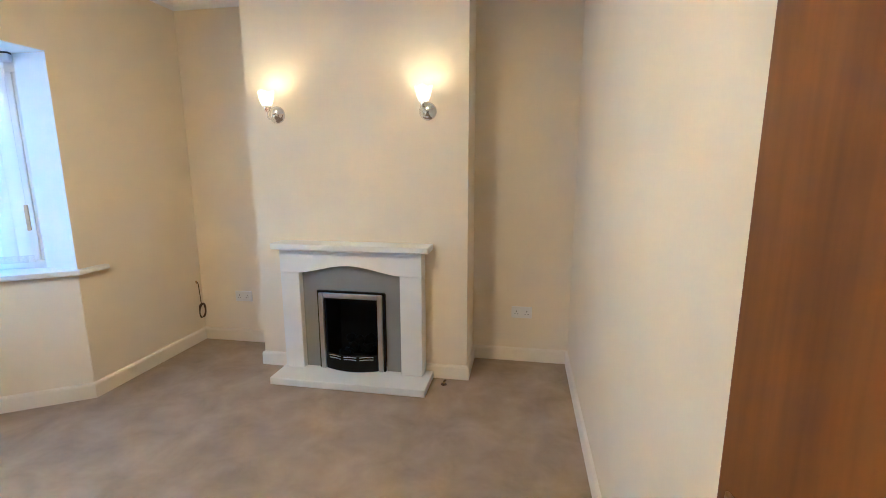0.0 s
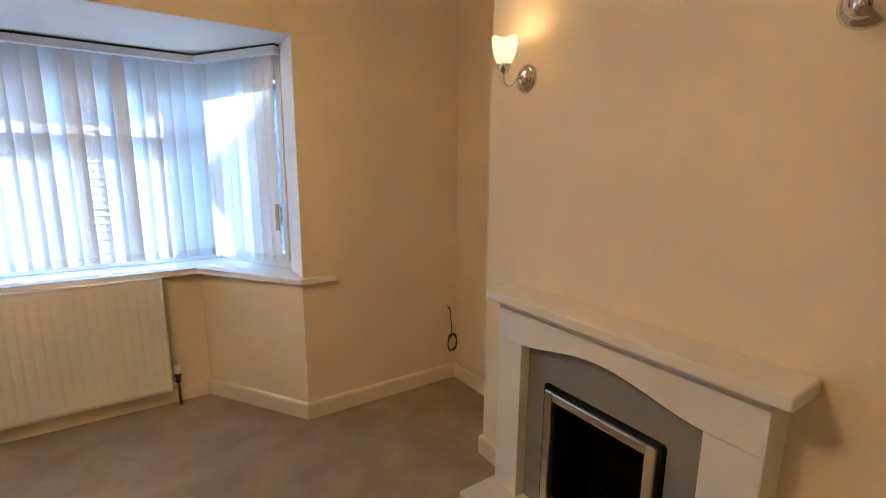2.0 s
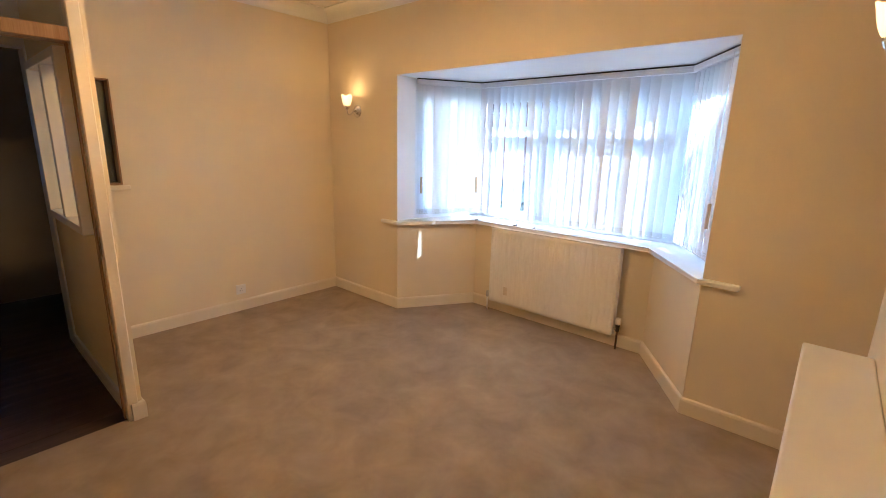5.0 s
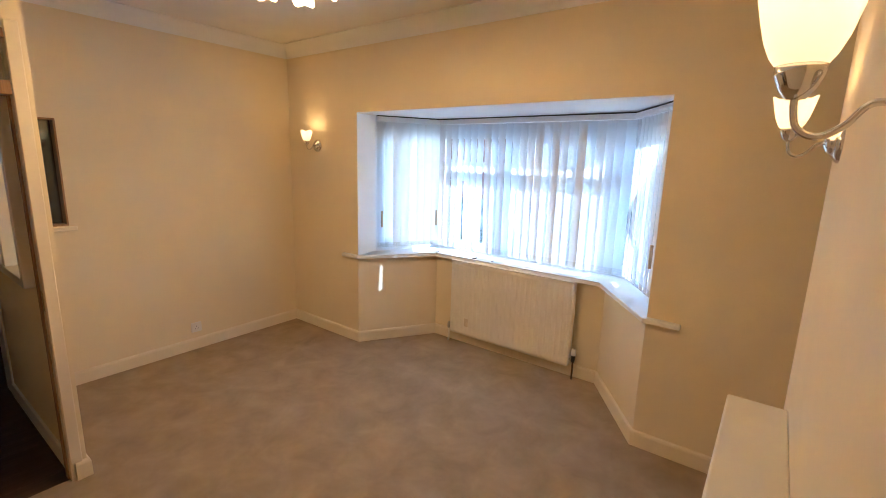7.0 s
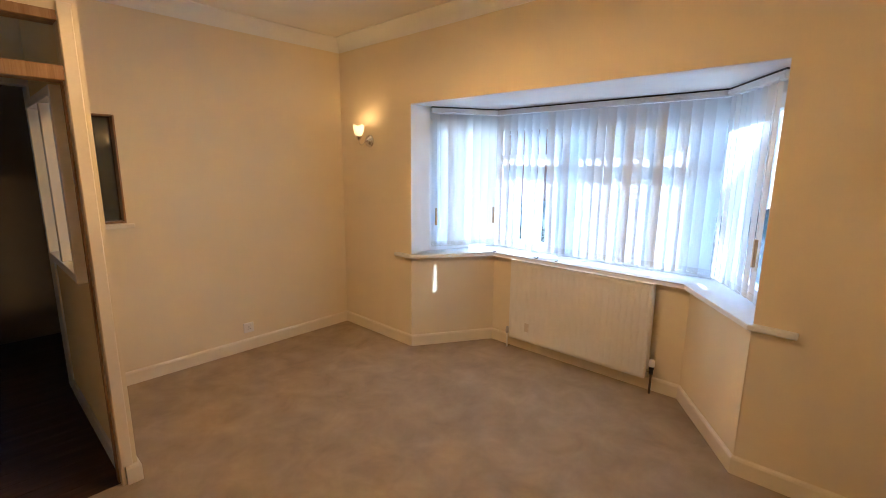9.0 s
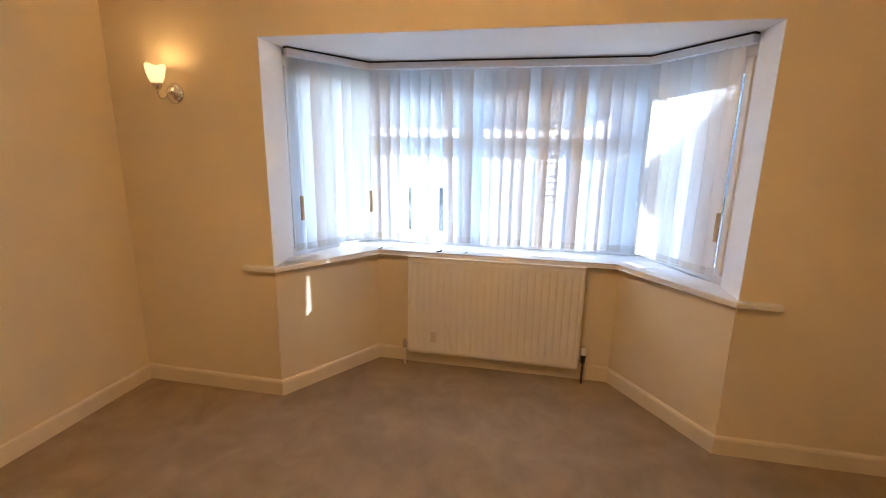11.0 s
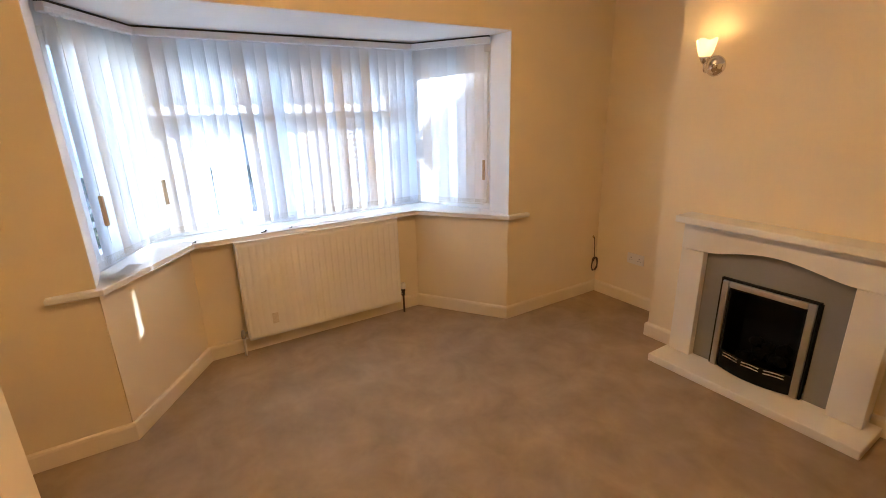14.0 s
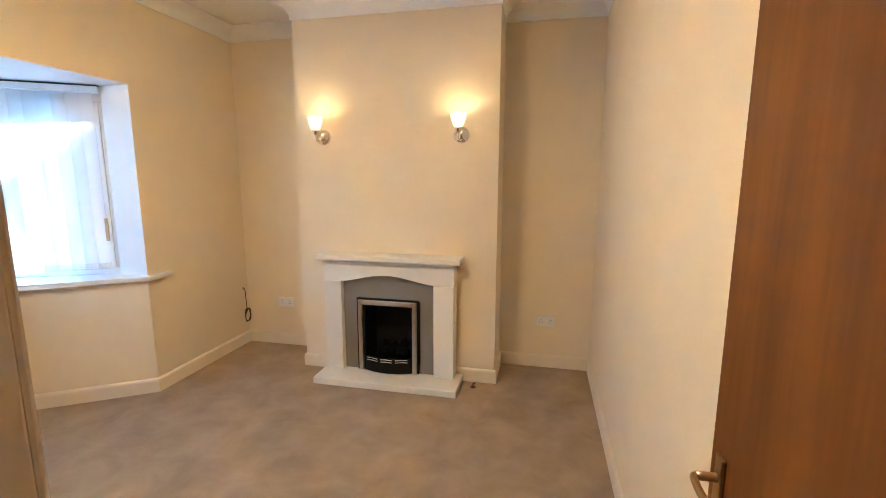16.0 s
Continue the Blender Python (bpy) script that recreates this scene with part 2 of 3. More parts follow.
def lathe(profile, seg=32, square=0.0):
    """A turned shape about z; profile: (radius, z). square: how far the upper part swells towards four corners."""
    bm = bmesh.new()
    rings = []
    top = profile[-1][1]
    low = profile[0][1]
    for r, z in profile:
        s = square * ((z - low) / (top - low)) ** 2 if top != low else 0
        rings.append([bm.verts.new((r * (1 + s * math.cos(4 * a)) * math.cos(a), r * (1 + s * math.cos(4 * a)) * math.sin(a), z + 0.006 * (s / square if square else 0) * math.cos(4 * a)))
                      for a in (2 * math.pi * i / seg for i in range(seg))])
    for a, b in zip(rings, rings[1:]):
        for i in range(seg):
            bm.faces.new((a[i], a[(i + 1) % seg], b[(i + 1) % seg], b[i]))
    return bm


def tube(points, radius, seg=10, cap=True):
    """A round rod through points."""
    bm = bmesh.new()
    pts = [Vector(p) for p in points]
    rings = []
    side = None
    for i, p in enumerate(pts):
        way = (pts[min(i + 1, len(pts) - 1)] - pts[max(i - 1, 0)]).normalized()
        if side is None:
            side = way.orthogonal().normalized()
        side = (side - way * side.dot(way)).normalized()
        up = way.cross(side)
        rings.append([bm.verts.new(p + radius * (math.cos(a) * side + math.sin(a) * up)) for a in (2 * math.pi * q / seg for q in range(seg))])
    for a, b in zip(rings, rings[1:]):
        for i in range(seg):
            bm.faces.new((a[i], a[(i + 1) % seg], b[(i + 1) % seg], b[i]))
    if cap:
        bm.faces.new(rings[0])
        bm.faces.new(rings[-1])
    return bm


def spline(points, steps=8):
    """A smooth line through points."""
    pts = [Vector(p) for p in points]
    out = []
    for i in range(len(pts) - 1):
        p0, p1, p2, p3 = pts[max(i - 1, 0)], pts[i], pts[i + 1], pts[min(i + 2, len(pts) - 1)]
        for s in range(steps):
            t = s / steps
            out.append(0.5 * (2 * p1 + (p2 - p0) * t + (2 * p0 - 5 * p1 + 4 * p2 - p3) * t * t + (3 * p1 - p0 - 3 * p2 + p3) * t ** 3))
    out.append(pts[-1])
    return out


def structure(ob, label, category):
    return tagged(ob, label, category, kind="structure")


# ---- the room's plan ----
XW, XR, YW, YE, YD = -2.19, 0.80, -0.70, 3.74, 0.50   # front wall, far side wall, hatch wall, alcove wall, doorway wall
CX0, CX1, CY = -1.40, 0.10, 3.36                     # chimney breast
TOP = 2.70
B0, B1 = 0.262, 2.722                                 # bay opening
HEAD, SILL = 2.07, 0.83
XB = -2.83                                            # bay's front wall inside
PX0, PX1 = -0.045, 0.006                                # partition beside the doorway
BAY = [(XW, B1 - 0.006), (XB, 2.285), (XB, 0.675), (XW, B0 + 0.006)]
WIN = [(-2.412, 2.775), (-3.07, 2.47), (-3.07, 0.495), (-2.412, 0.205)]
BLIND = [(-2.40, 2.70), (-2.925, 2.365), (-2.925, 0.60), (-2.40, 0.295)]

structure(obj("floor", prism([(XB - 0.1, YW - 0.1), (PX1 - 0.05, YW - 0.1), (PX1 - 0.05, 0.472), (XR + 0.05, 0.472), (XR + 0.05, YE + 0.05), (XB - 0.1, YE + 0.05)], -0.12, 0.0), CARPET), "beige short-pile fitted carpet with brushed patches", "carpet")
structure(obj("ceiling", box(XW - 0.2, XR + 0.1, YW - 0.1, YE + 0.1, TOP, TOP + 0.1), CEIL), "off-white painted plaster ceiling", "ceiling")
bm = box(XW - 0.22, XW, YW - 0.12, B0, 0, TOP)
add_box(bm, XW - 0.22, XW, B1, YE + 0.12, 0, TOP)
add_box(bm, XW - 0.22, XW, B0, B1, HEAD + 0.004, TOP)
structure(obj("wall_front", bm, PAINT), "cream painted wall around the bay opening", "wall")
# thin white lining of the opening's cheeks above the sill
bm = box(XW - 0.22, XW - 0.001, B0, B0 + 0.003, SILL, HEAD - 0.003)
add_box(bm, XW - 0.22, XW - 0.001, B1 - 0.003, B1, SILL, HEAD - 0.003)
structure(obj("reveal", bm, BAYWHITE), "white painted window reveal of the bay", "wall trim")
structure(obj("wall_far", box(CX0 - 1.1, XR + 0.12, YE, YE + 0.12, 0, TOP), PAINT), "cream painted alcove wall", "wall")
structure(obj("wall_side", box(XR, XR + 0.12, -0.82, YE, 0, TOP), PAINT), "plain cream painted side wall", "wall")
bm = box(CX0, -0.95, CY, YE, 0, TOP)
add_box(bm, -0.37, CX1, CY, YE, 0, TOP)
add_box(bm, -0.95, -0.37, CY, YE, 0.70, TOP)
add_box(bm, -0.95, -0.37, CY + 0.26, YE, 0, 0.70)
structure(obj("chimney_breast", bm, PAINT), "cream painted chimney breast with wall lights", "wall")
# hatch wall with its small window
HX0, HX1, HZ0, HZ1 = -0.385, -0.10, 1.175, 1.90
bm = box(XW, HX0, YW - 0.12, YW, 0, TOP)
add_box(bm, HX1, PX1, YW - 0.12, YW, 0, TOP)
add_box(bm, HX0, HX1, YW - 0.12, YW, 0, HZ0)
add_box(bm, HX0, HX1, YW - 0.12, YW, HZ1, TOP)
structure(obj("wall_hatch", bm, PAINT), "cream painted wall with a narrow hatch window", "wall")
# partition between room and hall, glazed above
GY0, GY1, GZ0, GZ1 = -0.58, 0.30, 1.01, 1.93
bm = box(PX0, PX1, YW, GY0, 0, TOP)
add_box(bm, PX0, PX1, GY1, YD, 0, TOP)
add_box(bm, PX0, PX1, GY0, GY1, 0, GZ0)
add_box(bm, PX0, PX1, GY0, GY1, GZ1, TOP)
structure(obj("wall_partition", bm, PAINT), "cream painted partition beside the doorway", "wall")
structure(obj("wall_over_door", box(PX1, XR, 0.40, YD, 2.20, TOP), PAINT), "cream painted wall over the doorway", "wall")

# bay: canted low wall, soffit, outer roof
structure(obj("bay_wall", sweep(BAY, [(0, 0), (0, 0.795), (-0.28, 0.795), (-0.28, -0.1), (0, -0.1)]), PAINT), "cream painted canted wall under the bay window", "wall")
structure(obj("bay_ceiling", prism([(XW - 0.002, B1 - 0.002), (-2.44, 2.83), (-3.17, 2.54), (-3.17, 0.43), (-2.44, 0.15), (XW - 0.002, B0 + 0.002)][::-1], HEAD, HEAD + 0.25), BAYWHITE), "white painted lightly textured bay ceiling", "ceiling")
EAVES = [(-2.42, 3.15), (-2.56, 3.09), (-3.45, 2.68), (-3.45, 0.285), (-2.56, -0.125), (-2.42, -0.19)]
structure(obj("bay_roof", prism(EAVES[::-1], HEAD + 0.02, HEAD + 0.27), UPVC), "white boarded eaves over the bay window", "bay roof")
SILLPLAN = [(-2.155, 0.08), (-2.155, 0.29), (-2.775, 0.70), (-2.775, 2.26), (-2.155, 2.70), (-2.155, 2.90), (XW, 2.90), (XW, 2.735), (-2.44, 2.79), (-3.12, 2.52), (-3.12, 0.45), (-2.44, 0.19), (XW, 0.25), (XW, 0.08)]
structure(obj("window_sill", prism(SILLPLAN, SILL - 0.032, SILL, 0.008), SILLW), "white gloss painted bay window sill", "window sill")

# coving, skirting
quarter = [(0, TOP - 0.105), (0.008, TOP - 0.105)] + [(0.10 - 0.092 * math.cos(a), TOP - 0.097 + 0.089 * math.sin(a)) for a in (math.pi / 2 * q / 7 for q in range(8))] + [(0.108, TOP - 0.008), (0.108, TOP), (0, TOP)]
PERIM = [(XW, YW), (PX0, YW), (PX0, YD), (XR, YD), (XR, YE), (CX1, YE), (CX1, CY), (CX0, CY), (CX0, YE), (XW, YE)]
structure(obj("trim", sweep(PERIM, quarter, True), COVE), "off-white plaster coving round the ceiling", "coving")
skirt = [(0, 0), (0.016, 0), (0.016, 0.082), (0.012, 0.094), (0.004, 0.10), (0, 0.10)]
structure(obj("baseboard", sweep([(-1.165, CY), (CX0, CY), (CX0, YE), (XW, YE)] + BAY + [(XW, YW), (PX0, YW), (PX0, YD), (PX1, YD)], skirt), TRIM), "cream gloss painted skirting board", "skirting board")
structure(obj("baseboard", sweep([(XR, YD), (XR, YE), (CX1, YE), (CX1, CY), (-0.18, CY)], skirt), TRIM), "cream gloss painted skirting board", "skirting board")


# ---- windows ----
def window(name, a, b, mullions, transom, label):
    """A plastic window between plan points a and b, seen from inside; mullions: shares of its width."""
    a, b = Vector(a), Vector(b)
    length = (b - a).length
    turn = math.degrees(math.atan2(b.y - a.y, b.x - a.x))
    root = structure(empty(name, a.x, a.y, 0, turn), label, "window")
    z0, z1, w = SILL, HEAD, 0.05
    bm = box(0, length, -0.035, 0.035, z0, z0 + w, 0.006)
    add_box(bm, 0, length, -0.035, 0.035, z1 - 0.10, z1, 0.006)
    z1 -= 0.10 - w
    add_box(bm, 0, w, -0.034, 0.034, z0 + w, z1 - w, 0.006)
    add_box(bm, length - w, length, -0.034, 0.034, z0 + w, z1 - w, 0.006)
    part("window_frame", bm, UPVC, root)
    edges = [w] + [length * m for m in mullions] + [length - w]
    for m in mullions:
        part("mullion", box(length * m - 0.016, length * m + 0.016, -0.033, 0.033, z0 + w, z1 - w, 0.006), UPVC, root)
    for x0, x1 in zip(edges, edges[1:]):
        x0 += 0.016 if x0 != w else 0
        x1 -= 0.016 if x1 != length - w else 0
        spans = [(z0 + w, z1 - w)]
        if transom:
            part("transom", box(x0, x1, -0.032, 0.032, transom - 0.022, transom + 0.022, 0.006), UPVC, root)
            spans = [(z0 + w, transom - 0.022), (transom + 0.022, z1 - w)]
        for s0, s1 in spans:
            p = part("pane", box(x0, x1, -0.006, 0.006, s0, s1), PANE, root, "clear double glazing")
            p.visible_shadow = False
            t, u, v = 0.04, 0.02 if s0 == transom + 0.022 else 0.04, 0.02 if s1 == transom - 0.022 else 0.075
            ta, tb = t if x0 == w else 0.025, t if x1 == length - w else 0.025
            bm = box(x0, x0 + ta, -0.025, 0.04, s0, s1, 0.005)
            add_box(bm, x1 - tb, x1, -0.025, 0.04, s0, s1, 0.005)
            add_box(bm, x0 + ta, x1 - tb, -0.025, 0.04, s0, s0 + u, 0.005)
            add_box(bm, x0 + ta, x1 - tb, -0.025, 0.04, s1 - v, s1, 0.005)
            part("sash", bm, UPVC, root)
    return root


window("window_1", WIN[1], WIN[2], (0.5,), 1.64, "white plastic bay front window with top lights")
window("window_2", WIN[0], WIN[1], (), 0, "white plastic bay side window in sunlight")
window("window_3", WIN[2], WIN[3], (), 0, "white plastic bay side window")
for q, (x, y) in enumerate(WIN[1:3]):
    structure(obj("window_post", box(x - 0.03, x + 0.03, y - 0.03, y + 0.03, SILL, HEAD, 0.006), UPVC), "white plastic corner post of the bay", "window post")


# ---- vertical blinds ----
def slat_mesh(height, hem):
    """One cloth vane, softly curved, with a weight pocket at its foot. Hangs from z = 0."""
    bm = bmesh.new()
    half, n = 0.0390, 6
    rows = [-hem, -height] if hem else [0, -height]
    rings = []
    for z in rows:
        rings.append([bm.verts.new((half * (2 * i / n - 1), 0.004 * (1 - (2 * i / n - 1) ** 2), z)) for i in range(n + 1)])
    for i in range(n):
        bm.faces.new((rings[0][i], rings[0][i + 1], rings[1][i + 1], rings[1][i]))
    geom = bmesh.ops.solidify(bm, geom=bm.faces[:], thickness=0.0012 if not hem else 0.0022)
    me = bpy.data.meshes.new("slat" if not hem else "weight")
    bm.to_mesh(me)
    bm.free()
    me.materials.append(CLOTH if not hem else HEM)
    return me


SLAT_H = 1.135
VANE, POCKET = slat_mesh(SLAT_H, 0), slat_mesh(SLAT_H + 0.001, SLAT_H - 0.042)


def blind(a, b, count, turns, label, wands, first=0.002, leans=()):
    a, b = Vector(a), Vector(b)
    length = (b - a).length
    turn = math.degrees(math.atan2(b.y - a.y, b.x - a.x))
    root = tagged(empty("vertical_blind", a.x, a.y, 0, turn), label, "blind", "blinds in the bay")
    bm = box(0.0, length, -0.022, 0.022, HEAD - 0.052, HEAD - 0.012, 0.004)
    add_box(bm, 0.0, length, 0.0225, 0.027, HEAD - 0.034, HEAD - 0.028)
    part("headrail", bm, UPVC, root, "white aluminium head rail")
    # near-black strip: the shade in the gap over the rail, put in as colour
    bm = box(0.0, length, -0.018, 0.018, HEAD - 0.012, HEAD - 0.002)
    part("gap_shade", bm, DARK, root, "dark strip standing in for the shaded gap above the rail")
    step = (length - first - 0.002) / count
    rnd = random.Random(count)
    for i in range(count):
        x = first + step * (i + 0.5)
        swing = turns(i / (count - 1)) + rnd.uniform(-0.5, 0.5)
        tilt = rnd.uniform(-0.06, 0.06) + dict(leans).get(i, 0.0)
        s = new("slat", VANE)
        s.parent = root
        s.matrix_local = pose(x, 0, HEAD - 0.058, 0, tilt, swing)
        w = new("weight", POCKET)
        w.parent = s
        w["label"] = "weighted hem pocket"
        part("hook", box(x - 0.006, x + 0.006, -0.003, 0.003, HEAD - 0.062, HEAD - 0.05), UPVC, root)
    pts = [(first + step * (i + 0.5), 0.006, HEAD - 0.055 - SLAT_H + 0.012 - (0.008 if i % 2 else 0)) for i in range(count)]
    part("chain", tube(pts, 0.0012, 5), UPVC, root, "thin beaded chain")
    for x in wands:
        part("cord", tube([(x, 0.03, HEAD - 0.04), (x, 0.032, 1.22)], 0.0015, 5), UPVC, root)
        part("cord_weight", box(x - 0.009, x + 0.009, 0.023, 0.041, 1.07, 1.22, 0.004), TAN, root, "tan plastic cord weight")
    return root


blind(BLIND[0], BLIND[1], 8, lambda u: -4.0, "white vertical blind closed across the sunlit side window", (0.03,), 0.040)
blind(BLIND[1], BLIND[2], 25, lambda u: -13.0, "white vertical blind with vanes slightly turned and a few hanging askew", (), leans=((14, 0.2), (15, 0.5), (16, 0.9), (17, 1.7), (18, -0.3), (20, 0.5), (21, -0.5)))
blind(BLIND[2], BLIND[3], 8, lambda u: 2.0, "white vertical blind closed across the side window", (0.03, 0.57))


# ---- fireplace ----
def fireplace():
    root = tagged(empty("fireplace_surround", -0.66, CY, 0.05), "ivory painted fireplace surround with arched header", "fireplace")
    x0, x1, front, z0 = -1.165, -0.182, 3.24, 0.05
    lx, rx = -1.030, -0.328

    def put(name, bm, mat, label=""):
        bmesh.ops.translate(bm, verts=bm.verts, vec=(0.66, -CY, -0.05))
        return part(name, bm, mat, root, label)
    put("leg", box(x0, lx, front, CY, z0, 0.735, 0.004), SURROUND)
    put("leg", box(rx, x1, front, CY, z0, 0.735, 0.004), SURROUND)
    # header with a shallow arch cut in its lower edge
    bm = bmesh.new()
    n = 28
    low = []
    for i in range(n + 1):
        u = i / n
        x = lx + (rx - lx) * u
        rise = 0.5 - 0.5 * math.cos(2 * math.pi * u)
        low.append((x, 0.737 + 0.055 * rise ** 0.8))
    outline = [(x0, 0.736)] + low + [(x1, 0.736), (x1, 0.866), (x0, 0.866)]
    f = [bm.verts.new((x, front, z)) for x, z in outline]
    b = [bm.verts.new((x, CY, z)) for x, z in outline]
    bm.faces.new(f)
    bm.faces.new(b)
    for i in range(len(outline)):
        j = (i + 1) % len(outline)
        bm.faces.new((f[i], f[j], b[j], b[i]))
    put("header", bm, SURROUND)
    mould = [(0, 0.862), (0.006, 0.862), (0.010, 0.872), (0.020, 0.880), (0.026, 0.890), (0.028, 0.897), (0, 0.897)]
    line = [(x1, CY), (x1, front), (x0, front), (x0, CY)]
    put("moulding", sweep(line, [(-d, z) for d, z in mould]), SURROUND)
    put("mantelshelf", box(-1.203, -0.128, 3.192, CY, 0.897, 0.938, 0.007, 3), SURROUND)
    put("back_panel", box(lx - 0.02, -0.905, 3.288, CY - 0.001, z0, 0.80), GREYPANEL, "grey back panel")
    put("back_panel", box(-0.44, rx + 0.02, 3.288, CY - 0.001, z0, 0.80), GREYPANEL, "grey back panel")
    put("back_panel", box(-0.905, -0.44, 3.288, CY - 0.001, 0.60, 0.80), GREYPANEL, "grey back panel")


def hearth():
    bm = box(-1.19, -0.128, 3.06, CY, 0, 0.05, 0.006)
    tagged(obj("hearth", bm, SURROUND), "ivory painted hearth slab on the carpet", "hearth")


def gas_fire():
    root = tagged(empty("gas_fire", -0.683, 3.288, 0.052), "inset gas fire with steel trim and black coals", "gas fire")
    w, h = 0.226, 0.545

    def ring(half, low, high, y0, y1, t, bevel):
        bm = box(-half, -half + t, y0, y1, low, high, bevel)
        add_box(bm, half - t, half, y0, y1, low, high, bevel)
        add_box(bm, -half + t, half - t, y0, y1, high - t, high, bevel)
        return bm
    part("outer_frame", ring(w + 0.012, 0, h + 0.012, -0.022, 0.0, 0.014, 0.002), BLACK, root, "black outer frame")
    part("trim", ring(w, 0, h, -0.034, -0.004, 0.036, 0.006), STEEL, root, "brushed steel trim")
    part("inner_frame", ring(w - 0.036, 0, h - 0.036, -0.020, 0.02, 0.012, 0.002), BLACK, root)
    for x in (-w + 0.03, w - 0.04):
        part("firebox_side", box(x, x + 0.01, 0.0, 0.24, 0, h - 0.03), BLACK, root, "sooty black side plate")
    part("firebox_top", box(-w + 0.04, w - 0.04, 0.0, 0.24, h - 0.04, h - 0.03), BLACK, root)
    part("firebox_back", box(-w + 0.04, w - 0.04, 0.23, 0.24, 0, h - 0.04), BLACK, root, "sooty black back plate")
    part("firebox_base", box(-w + 0.04, w - 0.04, 0.0, 0.23, 0.0, 0.01), BLACK, root)
    # bowed fret with three pairs of bright bars
    n, half = 16, w - 0.045
    bow = [(half * (2 * i / n - 1), -0.022 - 0.040 * (1 - (2 * i / n - 1) ** 2)) for i in range(n + 1)]
    part("fret", sweep(bow, [(0, 0.0), (0, 0.115), (0.008, 0.115), (0.008, 0.0)]), BLACK, root, "black bowed fret")
    for c in (-0.112, 0.0, 0.112):
        for z in (0.088, 0.106):
            pts = [(c + 0.045 * t, -0.027 - 0.040 * (1 - ((c + 0.045 * t) / half) ** 2), z + 0.004 * math.cos(t * 1.5)) for t in (-1, -0.5, 0, 0.5, 1)]
            part("fret_bar", tube(pts, 0.0035, 6), CHROME, root, "bright metal bar")
    rnd = random.Random(4)
    for i in range(16):
        bm = bmesh.new()
        bmesh.ops.create_icosphere(bm, subdivisions=2, radius=0.036)
        seed = Vector((i * 3.1, 0, 0))
        for v in bm.verts:
            v.co *= 1 + 0.35 * noise.noise(v.co * 40 + seed)
        bmesh.ops.translate(bm, verts=bm.verts, vec=(rnd.uniform(-0.13, 0.13), rnd.uniform(0.03, 0.12), 0.08 + 0.05 * (i // 6) + rnd.uniform(0, 0.02)))
        part("coal", bm, COAL, root)


fireplace()
hearth()
gas_fire()


# ---- lamps ----
def tulip(scale=1.0, up=True):
    """A thin flared frosted glass shade, its narrow end at z = 0."""
    prof = [(0.0235, 0.0), (0.032, 0.012), (0.0395, 0.030), (0.045, 0.052), (0.049, 0.072), (0.052, 0.088)]
    inner = [(r - 0.003, z) for r, z in prof]
    bm = lathe([(r * scale, z * scale) for r, z in prof], 32, 0.055)
    bm2 = lathe([(r * scale, z * scale + 0.001) for r, z in inner], 32, 0.055)
    me = bpy.data.meshes.new("tmp")
    bm2.to_mesh(me)
    bm.from_mesh(me)
    bm2.free()
    bpy.data.meshes.remove(me)
    if not up:
        bmesh.ops.rotate(bm, verts=bm.verts, cent=(0, 0, 0), matrix=Matrix.Rotation(math.pi, 3, "X"))
    return bm


def moved(bm, x, y, z):
    bmesh.ops.translate(bm, verts=bm.verts, vec=(x, y, z))
    return bm


def wall_light(x, y, z, rz):
    """Built to stick out along local -y from the wall."""
    root = tagged(empty("wall_light", x, y, z, rz), "chrome swan-neck wall light with lit frosted glass shade", "wall light", "wall lights")
    dome = [(0.056, 0.0), (0.056, 0.004), (0.052, 0.010), (0.044, 0.016), (0.040, 0.018), (0.036, 0.024), (0.026, 0.034), (0.012, 0.040), (0.0005, 0.042)]
    bm = lathe(dome, 36)
    bmesh.ops.rotate(bm, verts=bm.verts, cent=(0, 0, 0), matrix=Matrix.Rotation(math.pi / 2, 3, "X"))
    part("wall_plate", bm, CHROME, root, "polished chrome domed plate", True)
    line = spline([(0, -0.036, -0.002), (0, -0.056, -0.004), (0, -0.074, -0.026), (0, -0.096, -0.038), (0, -0.116, -0.028), (0, -0.122, -0.006), (0, -0.122, 0.012)], 7)
    part("arm", tube(line, 0.0042, 10), CHROME, root, "curved chrome arm", True)
    cup = [(0.001, 0.004), (0.010, 0.005), (0.018, 0.016), (0.024, 0.030), (0.0255, 0.042), (0.022, 0.042)]
    part("cup", moved(lathe(cup, 28), 0, -0.122, 0), CHROME, root, "chrome lamp cup", True)
    part("shade", moved(tulip(1.0), 0, -0.122, 0.040), WALLSHADE, root, "lit frosted glass tulip shade", True)
    p = root.matrix_world @ Vector((0, -0.122, 0.115))
    bulb(p.x, p.y, p.z, WALL_WATTS)


wall_light(-1.18, CY, 1.777, 0)
wall_light(-0.156, CY, 1.777, 0)
wall_light(XW, -0.27, 1.792, 90)


